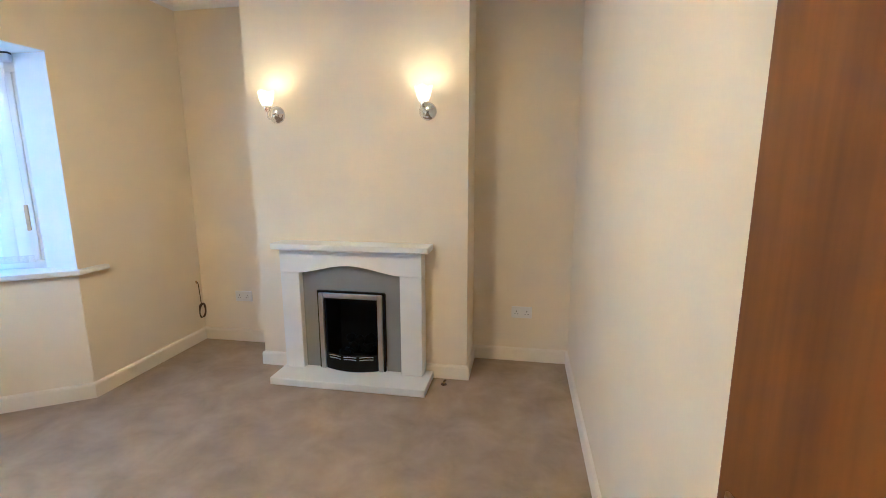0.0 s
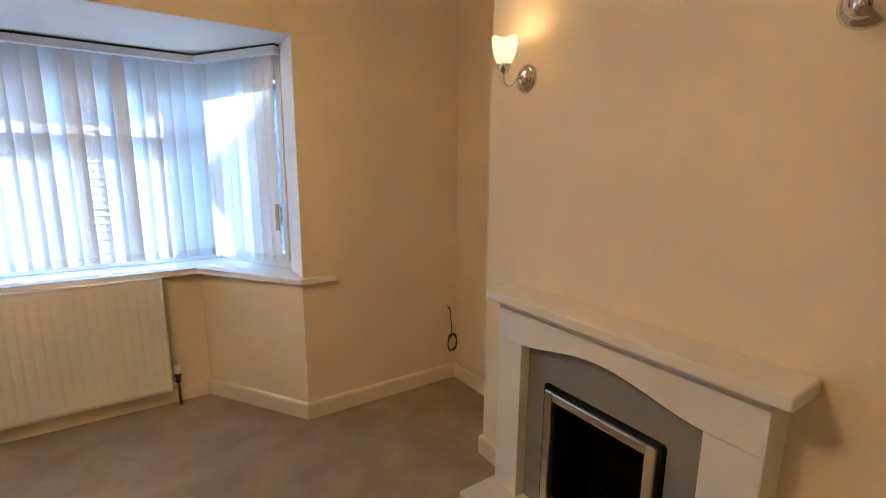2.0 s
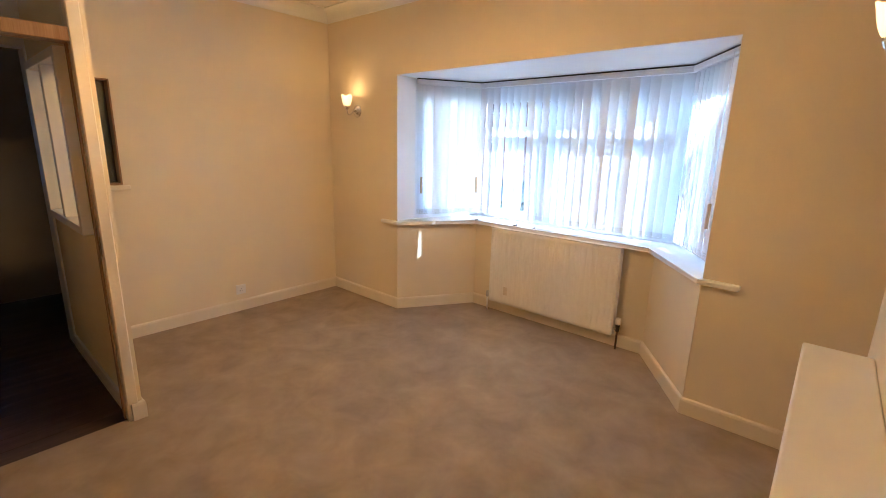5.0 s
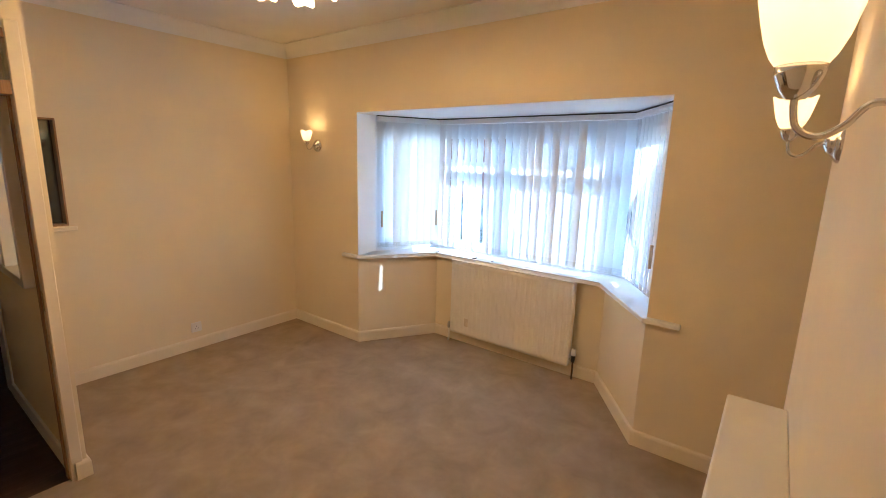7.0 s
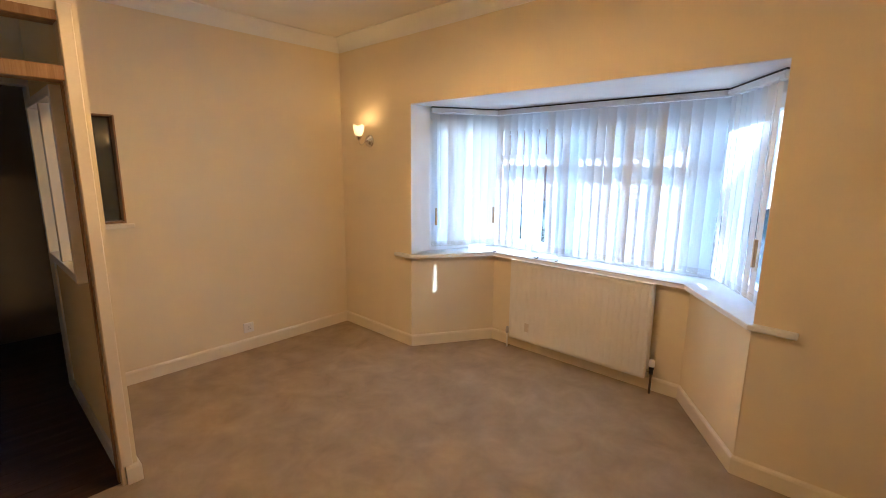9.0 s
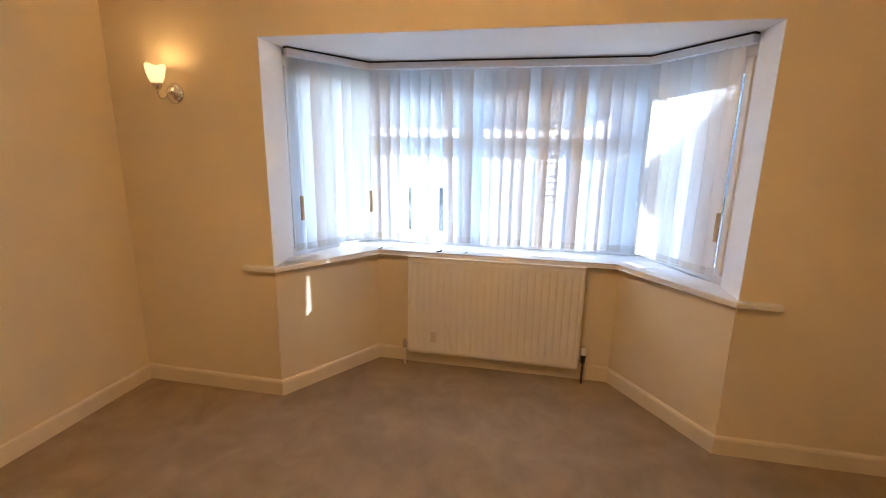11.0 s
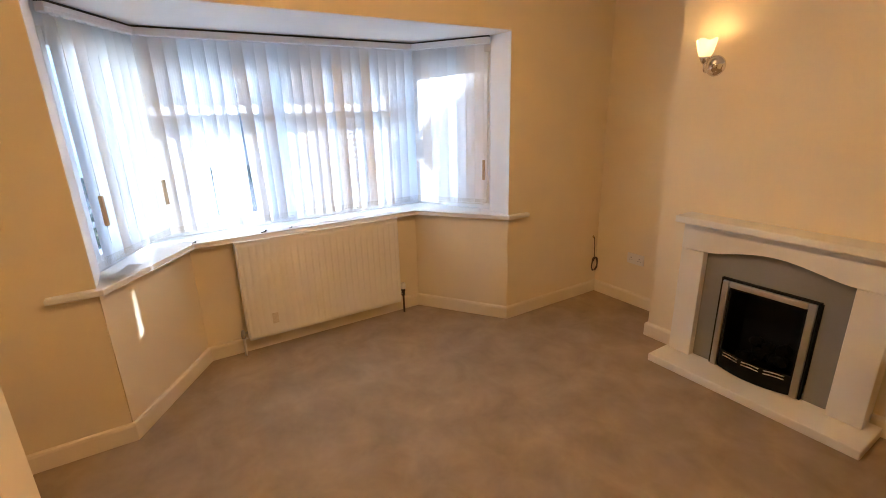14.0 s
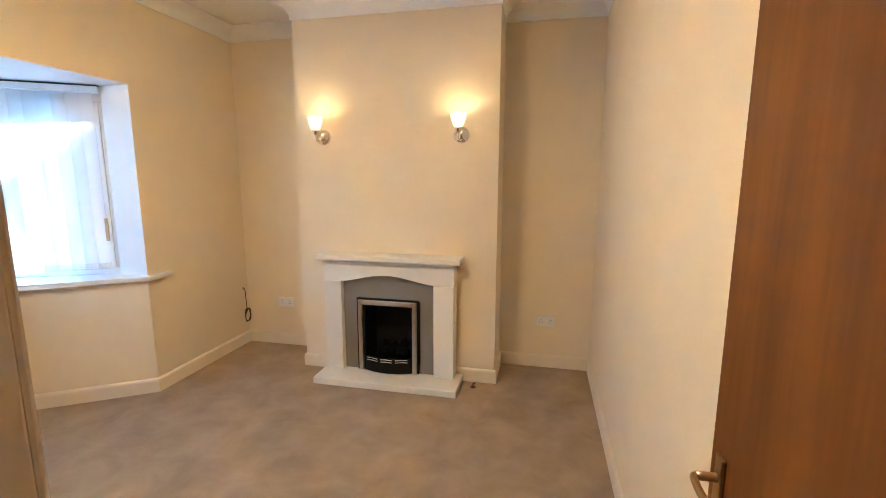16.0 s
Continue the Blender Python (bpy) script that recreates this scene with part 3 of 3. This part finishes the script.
def ceiling_light(x, y):
    root = tagged(empty("ceiling_light", x, y, TOP + 0.014), "chrome six-arm ceiling light with lit frosted shades", "ceiling light")
    part("ceiling_rose", moved(lathe([(0.065, -0.0005), (0.065, -0.006), (0.055, -0.018), (0.02, -0.03), (0.008, -0.034)], 32), 0, 0, -0.014), CHROME, root, "chrome ceiling rose", True)
    part("stem", tube([(0, 0, -0.04), (0, 0, -0.13)], 0.008, 12), CHROME, root, "", True)
    part("hub", moved(lathe([(0.0005, -0.03), (0.02, -0.024), (0.03, 0), (0.02, 0.024), (0.0005, 0.03)], 24), 0, 0, -0.14), CHROME, root, "", True)
    for i in range(6):
        a = radians(30 + 60 * i)
        c, s = math.cos(a), math.sin(a)
        line = spline([(0.02 * c, 0.02 * s, -0.14), (0.08 * c, 0.08 * s, -0.165), (0.135 * c, 0.135 * s, -0.15), (0.165 * c, 0.165 * s, -0.16), (0.17 * c, 0.17 * s, -0.19)], 5)
        part("arm", tube(line, 0.004, 8), CHROME, root, "curved chrome arm", True)
        cup = [(0.001, 0.0), (0.012, -0.002), (0.020, -0.014), (0.0245, -0.03), (0.021, -0.03)]
        part("cup", moved(lathe(cup, 20), 0.17 * c, 0.17 * s, -0.185), CHROME, root, "", True)
        part("shade", moved(tulip(1.0, False), 0.17 * c, 0.17 * s, -0.212), SHADE, root, "lit frosted glass shade", True)
        bulb(x + 0.17 * c, y + 0.17 * s, TOP - 0.276, CEILING_WATTS)


ceiling_light(-0.77, 1.38)


# ---- radiator ----
def radiator():
    y0, y1, z0, z1 = 0.925, 2.075, 0.108, 0.806
    xf, xb = -2.728, -2.80
    root = tagged(empty("radiator", -2.76, 1.5, z0), "white enamelled panel radiator under the bay window", "radiator")

    def put(name, bm, mat, label="", smooth=False, parent=None):
        if parent is None:
            bmesh.ops.translate(bm, verts=bm.verts, vec=(2.76, -1.5, -z0))
            return part(name, bm, mat, root, label, smooth)
        bmesh.ops.translate(bm, verts=bm.verts, vec=(2.76, -1.5, -z0))
        return part(name, bm, mat, parent, label, smooth)
    # pressed front sheet with upright flutes
    bm = bmesh.new()
    pitch, per = 0.045, 8
    ny = int((y1 - y0) / pitch) * per
    zs = [z0, z0 + 0.012, z0 + 0.03, z0 + 0.05, z0 + 0.075, 0.30, 0.50, z1 - 0.11, z1 - 0.085, z1 - 0.06, z1 - 0.045, z1 - 0.03, z1 - 0.004]
    grid = []
    for z in zs:
        edge = min(z - z0, z1 - z)
        amt = min(1.0, max(0.0, (edge - 0.032) / 0.035))
        row = []
        for i in range(ny + 1):
            y = y0 + (y1 - y0) * i / ny
            c = math.cos(2 * math.pi * i / per)
            flute = -0.006 * amt * max(0.0, -c) ** 1.5
            roll = -0.010 if edge < 0.006 else (-0.002 if edge < 0.02 else 0)
            ends = -0.008 if i in (0, ny) else 0
            row.append(bm.verts.new((xf + flute + roll + ends, y, z)))
        grid.append(row)
    for a, b in zip(grid, grid[1:]):
        for i in range(ny):
            bm.faces.new((a[i], a[i + 1], b[i + 1], b[i]))
    put("panel", bm, RADW, "", True)
    bm = box(xb, xf - 0.012, y0 + 0.002, y1 - 0.002, z0 + 0.004, z1 - 0.012)
    put("body", bm, RADW)
    bm = box(xb - 0.004, xb + 0.010, y0 - 0.004, y1 + 0.004, z1 - 0.012, z1, 0.003)
    add_box(bm, xf - 0.014, xf + 0.002, y0 - 0.004, y1 + 0.004, z1 - 0.012, z1, 0.003)
    add_box(bm, xb + 0.010, xf - 0.014, y0 - 0.004, y1 + 0.004, z1 - 0.012, z1 - 0.008)
    put("top_grille", bm, RADW, "white top grille")
    for y in (y0 - 0.004, y1 - 0.002):
        put("side_cover", box(xb, xf - 0.008, y, y + 0.006, z0 + 0.02, z1 - 0.013, 0.002), RADW)
    for y in (y0 + 0.2, y1 - 0.2):
        put("bracket", box(XB, xb, y - 0.02, y + 0.02, 0.2, 0.7), RADW)
    put("label_mark", box(xf + 0.0005, xf + 0.0015, 1.085, 1.125, 0.20, 0.275), MARK, "faint rectangular mark left by a sticker")
    # thermostatic valve
    yv = y1 + 0.035
    v = put("valve", tube([(-2.762, y1, 0.165), (-2.762, yv, 0.165)], 0.010, 12), CHROME, "chrome radiator valve", True)
    part_bm = lathe([(0.0005, 0.148), (0.014, 0.148), (0.014, 0.185), (0.017, 0.186), (0.017, 0.205), (0.0005, 0.205)], 20)
    put("collar", moved(part_bm, -2.762, yv, 0), DARK, "dark collar", True, v)
    put("knob", moved(lathe([(0.0005, 0.205), (0.019, 0.205), (0.021, 0.215), (0.020, 0.245), (0.016, 0.255), (0.0005, 0.256)], 20), -2.762, yv, 0), SOCKET, "white thermostatic head", True, v)
    put("pipe", tube([(-2.762, yv, 0.15), (-2.762, yv, -0.02)], 0.0075, 12), CLAY, "dull supply pipe", True)
    yv = y0 - 0.035
    v = put("valve", tube([(-2.762, y0, 0.165), (-2.762, yv, 0.165)], 0.008, 12), STEEL, "tarnished lockshield valve", True)
    put("collar", moved(lathe([(0.0005, 0.13), (0.014, 0.13), (0.016, 0.15), (0.012, 0.180), (0.008, 0.188), (0.0005, 0.189)], 16), -2.762, yv, 0), STEEL, "", True, v)
    put("pipe", tube([(-2.762, yv, 0.14), (-2.762, yv, -0.02)], 0.0085, 12), RADW, "white painted pipe", True)


radiator()


# ---- doorway, door, hall ----
def door_frame():
    root = structure(empty("door_frame", 0.42, 0.48, 0), "worn timber door frame with glazed fanlight", "door frame")

    def put(name, bm, mat, label=""):
        return part(name, moved(bm, -0.42, -0.48, 0), mat, root, label)
    put("jamb", box(0.008, 0.027, 0.40, 0.503, 0, 2.20, 0.003), TRIM, "worn cream painted jamb")
    put("stop", box(0.027, 0.035, 0.425, 0.462, 0, 1.93, 0.002), RAWWOOD, "brown timber door stop")
    put("architrave", box(-0.025, 0.025, 0.5035, 0.513, 0.1, 2.235, 0.004), TRIM, "cream painted architrave")
    put("hinge_jamb", box(0.765, 0.798, 0.40, 0.503, 0, 2.20, 0.003), RAWWOOD)
    put("transom_rail", box(0.027, 0.765, 0.40, 0.508, 1.925, 1.985, 0.004), RAWWOOD, "brown stained transom rail")
    put("head", box(0.027, 0.765, 0.40, 0.508, 2.16, 2.199, 0.003), RAWWOOD, "brown stained frame head")
    p = put("pane", box(0.027, 0.765, 0.448, 0.454, 1.985, 2.16), PANE, "clear fanlight glass")
    p.visible_shadow = False
    put("strike_plate", box(0.0272, 0.0284, 0.472, 0.492, 0.93, 1.03), BRASS, "brass strike plate")


door_frame()


def door(hx, hy, lead_x, lead_y, width):
    """An open door leaf from its hinge line to its free edge; local x runs along it, -y is the face that is seen."""
    turn = math.degrees(math.atan2(lead_y - hy, lead_x - hx))
    root = structure(empty("door_1", hx, hy, 0, turn), "open orange-brown veneered flush door against the side wall", "door")
    part("leaf", box(0, width, -0.038, 0.0, 0.012, 1.915, 0.002), DOORWOOD, root)

    def lever(side):
        y0 = 0.0 if side > 0 else -0.038
        s = side
        plate = part("door_handle", box(width - 0.072, width - 0.038, min(y0, y0 + s * 0.008), max(y0, y0 + s * 0.008), 0.82, 0.965, 0.003), BRASS, root, "aged brass lever handle")
        part("neck", tube([(width - 0.055, y0 + s * 0.006, 0.92), (width - 0.055, y0 + s * 0.045, 0.92)], 0.009, 12), BRASS, plate, "", True)
        line = spline([(width - 0.055, y0 + s * 0.045, 0.92), (width - 0.070, y0 + s * 0.052, 0.921), (width - 0.11, y0 + s * 0.050, 0.915), (width - 0.155, y0 + s * 0.046, 0.919)], 5)
        part("lever", tube(line, 0.0075, 10), BRASS, plate, "", True)
    lever(1)
    part("latch", box(width, width + 0.0015, -0.03, -0.008, 0.915, 1.045), BRASS, root, "brass latch plate")


door(0.758, 0.47, 0.758, 1.20, 0.73)

# hall and kitchen beyond the doorway
structure(obj("hall_floor", box(-1.6, 2.0, -2.40, 0.50, -0.16, -0.125), DARK), "dark underfloor of the hall", "floor")
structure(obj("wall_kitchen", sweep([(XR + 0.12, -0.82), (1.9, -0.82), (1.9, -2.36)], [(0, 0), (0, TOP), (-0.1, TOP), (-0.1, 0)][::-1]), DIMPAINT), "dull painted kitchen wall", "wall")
bm = box(-1.6, 0.40, -2.46, -2.36, 0, TOP)
add_box(bm, 0.95, 1.9, -2.46, -2.36, 0, TOP)
add_box(bm, 0.40, 0.95, -2.46, -2.36, 0, 0.98)
add_box(bm, 0.40, 0.95, -2.46, -2.36, 1.88, TOP)
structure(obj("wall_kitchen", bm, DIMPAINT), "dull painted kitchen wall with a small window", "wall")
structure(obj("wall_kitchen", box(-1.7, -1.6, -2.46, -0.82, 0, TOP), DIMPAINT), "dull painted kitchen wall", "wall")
structure(obj("ceiling", box(-1.7, 2.0, -2.46, -0.80, TOP, TOP + 0.1), CEIL), "plain kitchen ceiling", "ceiling")
bm = box(0.41, 0.46, -2.43, -2.38, 0.98, 1.88, 0.004)
add_box(bm, 0.90, 0.95, -2.43, -2.38, 0.98, 1.88, 0.004)
add_box(bm, 0.46, 0.90, -2.43, -2.38, 0.98, 1.03, 0.004)
add_box(bm, 0.46, 0.90, -2.43, -2.38, 1.83, 1.88, 0.004)
kw = structure(empty("window_4", 0.68, -2.40, 0.98), "small kitchen window with frosted pane", "window")
part("window_frame", moved(bm, -0.68, 2.40, -0.98), UPVC, kw)
part("pane", moved(box(0.46, 0.90, -2.412, -2.408, 1.03, 1.83), -0.68, 2.40, -0.98), fabric("frosted_glass", (0.35, 0.38, 0.42), 0.8), kw, "frosted glass")
part("window_sill", moved(box(0.38, 0.97, -2.37, -2.30, 0.95, 0.98, 0.004), -0.68, 2.40, -0.98), SILLW, kw)


def glazed_panel():
    """The white glazed frame in the partition, seen from the hall."""
    root = structure(empty("window_5", 0, (GY0 + GY1) / 2, GZ0), "white framed glazed panel in the hall partition", "window")
    c = (GY0 + GY1) / 2

    def put(name, bm, mat):
        return part(name, moved(bm, 0, -c, -GZ0), mat, root)
    t = 0.045
    bm = box(-0.055, 0.06, GY0, GY0 + t, GZ0, GZ1, 0.004)
    add_box(bm, -0.055, 0.06, GY1 - t, GY1, GZ0, GZ1, 0.004)
    add_box(bm, -0.055, 0.06, GY0 + t, GY1 - t, GZ0, GZ0 + t, 0.004)
    add_box(bm, -0.055, 0.06, GY0 + t, GY1 - t, GZ1 - t, GZ1, 0.004)
    put("window_frame", bm, SILLW)
    put("mullion", box(-0.03, 0.055, c - 0.025, c + 0.025, GZ0 + t, GZ1 - t, 0.004), SILLW)
    for y0, y1 in ((GY0 + t, c - 0.025), (c + 0.025, GY1 - t)):
        p = put("pane", box(-0.003, 0.003, y0, y1, GZ0 + t, GZ1 - t), PANE)
        p.visible_shadow = False


glazed_panel()
structure(obj("door_lining", box(PX1 - 0.1, PX1 + 0.012, -1.02, -0.821, 0, 2.05, 0.004), SILLW), "white painted lining at the kitchen entrance", "door frame")
structure(obj("door_lining", box(PX1 - 0.1, XR, -0.95, -0.83, 2.05, 2.70, 0.004), SILLW), "white painted header at the kitchen entrance", "door frame")
structure(obj("ceiling", box(PX1, XR, -0.80, 0.40, TOP, TOP + 0.1), CEIL), "plain hall ceiling", "ceiling")
structure(obj("baseboard", sweep([(PX1, 0.398), (PX1, -0.82)], [(0, 0), (0, 0.10), (0.014, 0.10), (0.014, 0)]), SILLW), "white painted hall skirting", "skirting board")


def hatch():
    root = structure(empty("window_6", (HX0 + HX1) / 2, YW, HZ0), "narrow dark hatch window with painted sill", "window")
    cx = (HX0 + HX1) / 2

    def put(name, bm, mat, label=""):
        return part(name, moved(bm, -cx, -YW, -HZ0), mat, root, label)
    bm = box(HX0, HX0 + 0.012, YW - 0.115, YW - 0.002, HZ0, HZ1, 0.002)
    add_box(bm, HX1 - 0.012, HX1, YW - 0.115, YW - 0.002, HZ0, HZ1, 0.002)
    add_box(bm, HX0 + 0.012, HX1 - 0.012, YW - 0.115, YW - 0.002, HZ1 - 0.012, HZ1, 0.002)
    add_box(bm, HX0 + 0.012, HX1 - 0.012, YW - 0.115, YW - 0.002, HZ0, HZ0 + 0.012, 0.002)
    put("window_frame", bm, RAWWOOD, "brown timber lining")
    p = put("pane", box(HX0 + 0.012, HX1 - 0.012, YW - 0.08, YW - 0.075, HZ0 + 0.012, HZ1 - 0.012), DARKPANE, "dark glass")
    p.visible_shadow = False
    put("window_sill", box(HX0 - 0.04, HX1 + 0.02, YW, YW + 0.03, HZ0 - 0.035, HZ0 - 0.005, 0.005), TRIM, "cream painted sill")


hatch()


# ---- sockets, cable, small things ----
def socket(x, y, z, rz, w, gangs, label):
    """Sticks out along local -y."""
    root = tagged(empty("wall_socket", x, y, z, rz), label, "socket", "sockets")
    h = 0.086
    part("plate", box(-w / 2, w / 2, -0.011, 0, -h / 2, h / 2, 0.003), SOCKET, root)
    for g in range(gangs):
        c = 0 if gangs == 1 else (-0.037 + 0.074 * g)
        part("switch", box(c - 0.006 + 0.018, c + 0.006 + 0.018, -0.0145, -0.011, 0.012, 0.032, 0.001), SOCKET, root)
        bm = box(c - 0.003, c + 0.003, -0.0118, -0.0110, 0.004, 0.013)
        add_box(bm, c - 0.014, c - 0.007, -0.0118, -0.0110, -0.013, -0.009)
        add_box(bm, c + 0.007, c + 0.014, -0.0118, -0.0110, -0.013, -0.009)
        part("pin_holes", bm, DARK, root, "dark pin holes")


socket(0.460, YE, 0.378, 0, 0.148, 2, "white double socket on the alcove wall")
socket(-1.80, YE, 0.39, 0, 0.148, 2, "white double socket in the corner alcove")
socket(-1.165, YW, 0.197, 180, 0.086, 1, "white single socket above the skirting")


def cable():
    root = tagged(empty("aerial_cable", XW, 3.675, 0.5), "coiled brown aerial cable hanging from the wall", "cable")
    line = [(0.0, 0, 0.005), (0.016, 0.004, 0.0), (0.016, 0.012, -0.06), (0.012, 0.022, -0.14), (0.012, 0.026, -0.185)]
    part("lead", tube(spline(line, 6), 0.0035, 8), CABLE, root, "", True)
    turns = []
    for i in range(71):
        a = math.pi / 2 + 2 * math.pi * i / 22
        w = 1 + 0.07 * math.sin(i * 0.9)
        turns.append((0.012 + 0.004 * (i / 22) + 0.003 * math.sin(i * 0.31), 0.026 + 0.036 * w * math.cos(a), -0.245 + 0.060 * w * math.sin(a)))
    part("coil", tube(turns, 0.0035, 8), CABLE, root, "", True)
    part("tie", tube([(0.008, 0.0, -0.198), (0.022, 0.026, -0.190), (0.010, 0.055, -0.200)], 0.004, 6), CABLE, root, "", True)
    part("plug", tube([(0.016, -0.004, -0.004), (0.014, -0.012, 0.02)], 0.005, 8), BRASS, root, "metal aerial plug", True)


cable()


def gas_tap():
    root = tagged(empty("gas_tap", -0.04, 3.26, 0), "small brown gas pipe stub in the carpet", "gas pipe")
    part("flange", lathe([(0.0005, 0.004), (0.018, 0.004), (0.020, 0.0), (0.020, -0.002)], 16), CLAY, root, "", True)
    part("stub", tube([(0, 0, 0), (0, 0, 0.022), (0.012, 0.008, 0.030)], 0.007, 10), CLAY, root, "", True)
    part("nut", moved(lathe([(0.0005, 0.012), (0.012, 0.012), (0.012, 0.022), (0.0005, 0.022)], 6), 0, 0, 0), BRASS, root)


gas_tap()

for q, (x, y, rz, w, d) in enumerate(((-2.30, 0.30, 24, 0.16, 0.07), (-2.36, 0.36, -30, 0.21, 0.075))):
    bm = bmesh.new()
    n = 8
    top = []
    for i in range(n + 1):
        u = i / n - 0.5
        lift = 0.012 * (u * u) * 4 * (0.6 + q * 0.3)
        top.append((u * w, lift + 0.001 + 0.003 * q))
    vs = [[bm.verts.new((a, s * d / 2, z)) for a, z in top] for s in (-1, 1)]
    for i in range(n):
        bm.faces.new((vs[0][i], vs[0][i + 1], vs[1][i + 1], vs[1][i]))
    bmesh.ops.solidify(bm, geom=bm.faces[:], thickness=0.0015)
    leaf = tagged(obj("paper_leaflet", bm, PAPER), "folded white paper leaflet lying on the sill", "paper", "leaflets on the sill")
    leaf.matrix_world = pose(x, y, SILL + 0.002, 0, 0, rz)

for x, y, s in ((-2.80, 1.12, 1.0), (-2.79, 0.705, 0.7), (-2.81, 1.30, 0.6)):
    bm = box(-0.006 * s, 0.006 * s, -0.016 * s, 0.016 * s, 0, 0.006 * s, 0.001)
    add_box(bm, -0.003 * s, 0.003 * s, 0.012 * s, 0.022 * s, 0.004 * s, 0.015 * s)
    clip = tagged(obj("blind_clip", bm, DARK), "small dark plastic blind clip on the sill", "clip", "clips on the sill")
    clip.matrix_world = pose(x, y, SILL, 0, 0, 25)


# ---- outside ----
structure(obj("ground", box(-400, 400, -400, 400, -0.62, -0.42), GRASS), "front garden lawn reaching to the distance", "lawn")
structure(obj("driveway", box(-5.98, -3.05, 0.5, 6.7, -0.42, -0.40), PEBBLE), "grey concrete slab driveway beside the bay", "driveway")
structure(obj("road", box(-15, -7.5, -200, 200, -0.42, -0.405), ASPHALT), "grey asphalt road beyond the pavement", "road")
structure(obj("pavement", box(-7.5, -6.0, -60, 60, -0.42, -0.38), RENDERED), "pale concrete pavement beyond the garden", "pavement")


def house(name, x0, x1, y0, y1, eave, ridge, wall, label, windows):
    """A plain house with its ridge along y and its gables across x."""
    root = tagged(empty(name, (x0 + x1) / 2, (y0 + y1) / 2, -0.42), label, "house")
    cx, cy = (x0 + x1) / 2, (y0 + y1) / 2

    def put(n, bm, mat):
        return part(n, moved(bm, -cx, -cy, 0.42), mat, root)
    bm = bmesh.new()
    prof = [(x0, -0.42), (x1, -0.42), (x1, eave), (cx, ridge), (x0, eave)]
    a = [bm.verts.new((x, y0, z)) for x, z in prof]
    b = [bm.verts.new((x, y1, z)) for x, z in prof]
    bm.faces.new(a)
    bm.faces.new(b)
    for i in range(5):
        bm.faces.new((a[i], a[(i + 1) % 5], b[(i + 1) % 5], b[i]))
    put("wall", bm, wall)
    slope = (ridge - eave) / (cx - x0)
    for s, xe in ((-1, x0 - 0.25), (1, x1 + 0.25)):
        ze = eave - 0.25 * slope
        bm = bmesh.new()
        sect = [(xe, ze + 0.01), (cx, ridge + 0.01), (cx, ridge + 0.09), (xe, ze + 0.09)]
        f = [bm.verts.new((x, y0 - 0.1, z)) for x, z in sect]
        g = [bm.verts.new((x, y1 + 0.1, z)) for x, z in sect]
        bm.faces.new(f)
        bm.faces.new(g)
        for i in range(4):
            bm.faces.new((f[i], f[(i + 1) % 4], g[(i + 1) % 4], g[i]))
        put("roof", bm, ROOFTILE)
    for y, z in windows:
        xs = x1 if cx < -5 else x0
        s = 1 if cx < -5 else -1
        w = put("window", box(min(xs, xs + s * 0.05), max(xs, xs + s * 0.05), y - 0.6, y + 0.6, z, z + 1.2, 0.01), UPVC)
        part("glazing", moved(box(min(xs + s * 0.05, xs + s * 0.06), max(xs + s * 0.05, xs + s * 0.06), y - 0.52, y + 0.52, z + 0.08, z + 1.12), -cx, -cy, 0.42), DARK, w)


# added sun blocker; eave and slope set the diagonal shadow on the side blind
house("shadow_house", -6.1, 5.0, 6.8, 14.0, 4.22, 5.72, PEBBLE, "unseen grey pebble-dashed house with a tiled roof, added to shade the side blind", ())
# unseen reflector, added to backlight the left side blind with bounced sun
house("bounce_porch", -4.3, -2.46, -3.6, -1.3, 2.35, 2.9, BOUNCEWALL, "unseen white block added to bounce sun onto the side blind", ())
for k, (y, wm) in enumerate(((-14, BRICK), (-4, RENDERED), (6, PEBBLE), (16, PEBBLE))):
    house("opposite_house", -28, -21, y - 4, y + 4, 5.0, 7.6, wm, "two-storey house across the road", ((y - 2, 0.5), (y + 2, 0.5), (y - 2, 3.2), (y + 2, 3.2)) if k == 0 else ())


def hedge(x0, x1, y0, y1, z1, count, seed):
    """A clipped hedge of many small leaf clumps round a woody core."""
    rnd = random.Random(seed)
    bm = bmesh.new()
    for i in range(count):
        c = Vector((rnd.uniform(x0, x1), rnd.uniform(y0, y1), rnd.uniform(-0.42, z1) + rnd.uniform(-0.1, 0.15)))
        r = rnd.uniform(0.04, 0.09)
        n = Vector((rnd.gauss(0, 1), rnd.gauss(0, 1), rnd.gauss(0, 1))).normalized()
        u = n.orthogonal().normalized()
        w = n.cross(u)
        bm.faces.new([bm.verts.new(c + r * (math.cos(a) * u + 0.6 * math.sin(a) * w)) for a in (0, 1.2, 2.4, 3.6, 4.8)])
    me = bpy.data.meshes.new("hedge")
    bm.to_mesh(me)
    bm.free()
    me.materials.append(LEAF)
    tagged(new("hedge", me), "dark green clipped garden hedge", "hedge", kind="stuff")


hedge(-6.0, -5.4, -6, 0.4, 0.55, 3500, 3)

# ---- dark boards of the hall ----
for i in range(23):
    y = 0.47 - 0.128 * i
    x0, x1 = (PX1, XR) if y > -0.80 else (-1.58, 1.88)
    board = obj("plank", box(x0, x1, y - 0.125, y, -0.124, -0.003, 0.0), PLANK)
    board.parent = bpy.data.objects["hall_floor"]
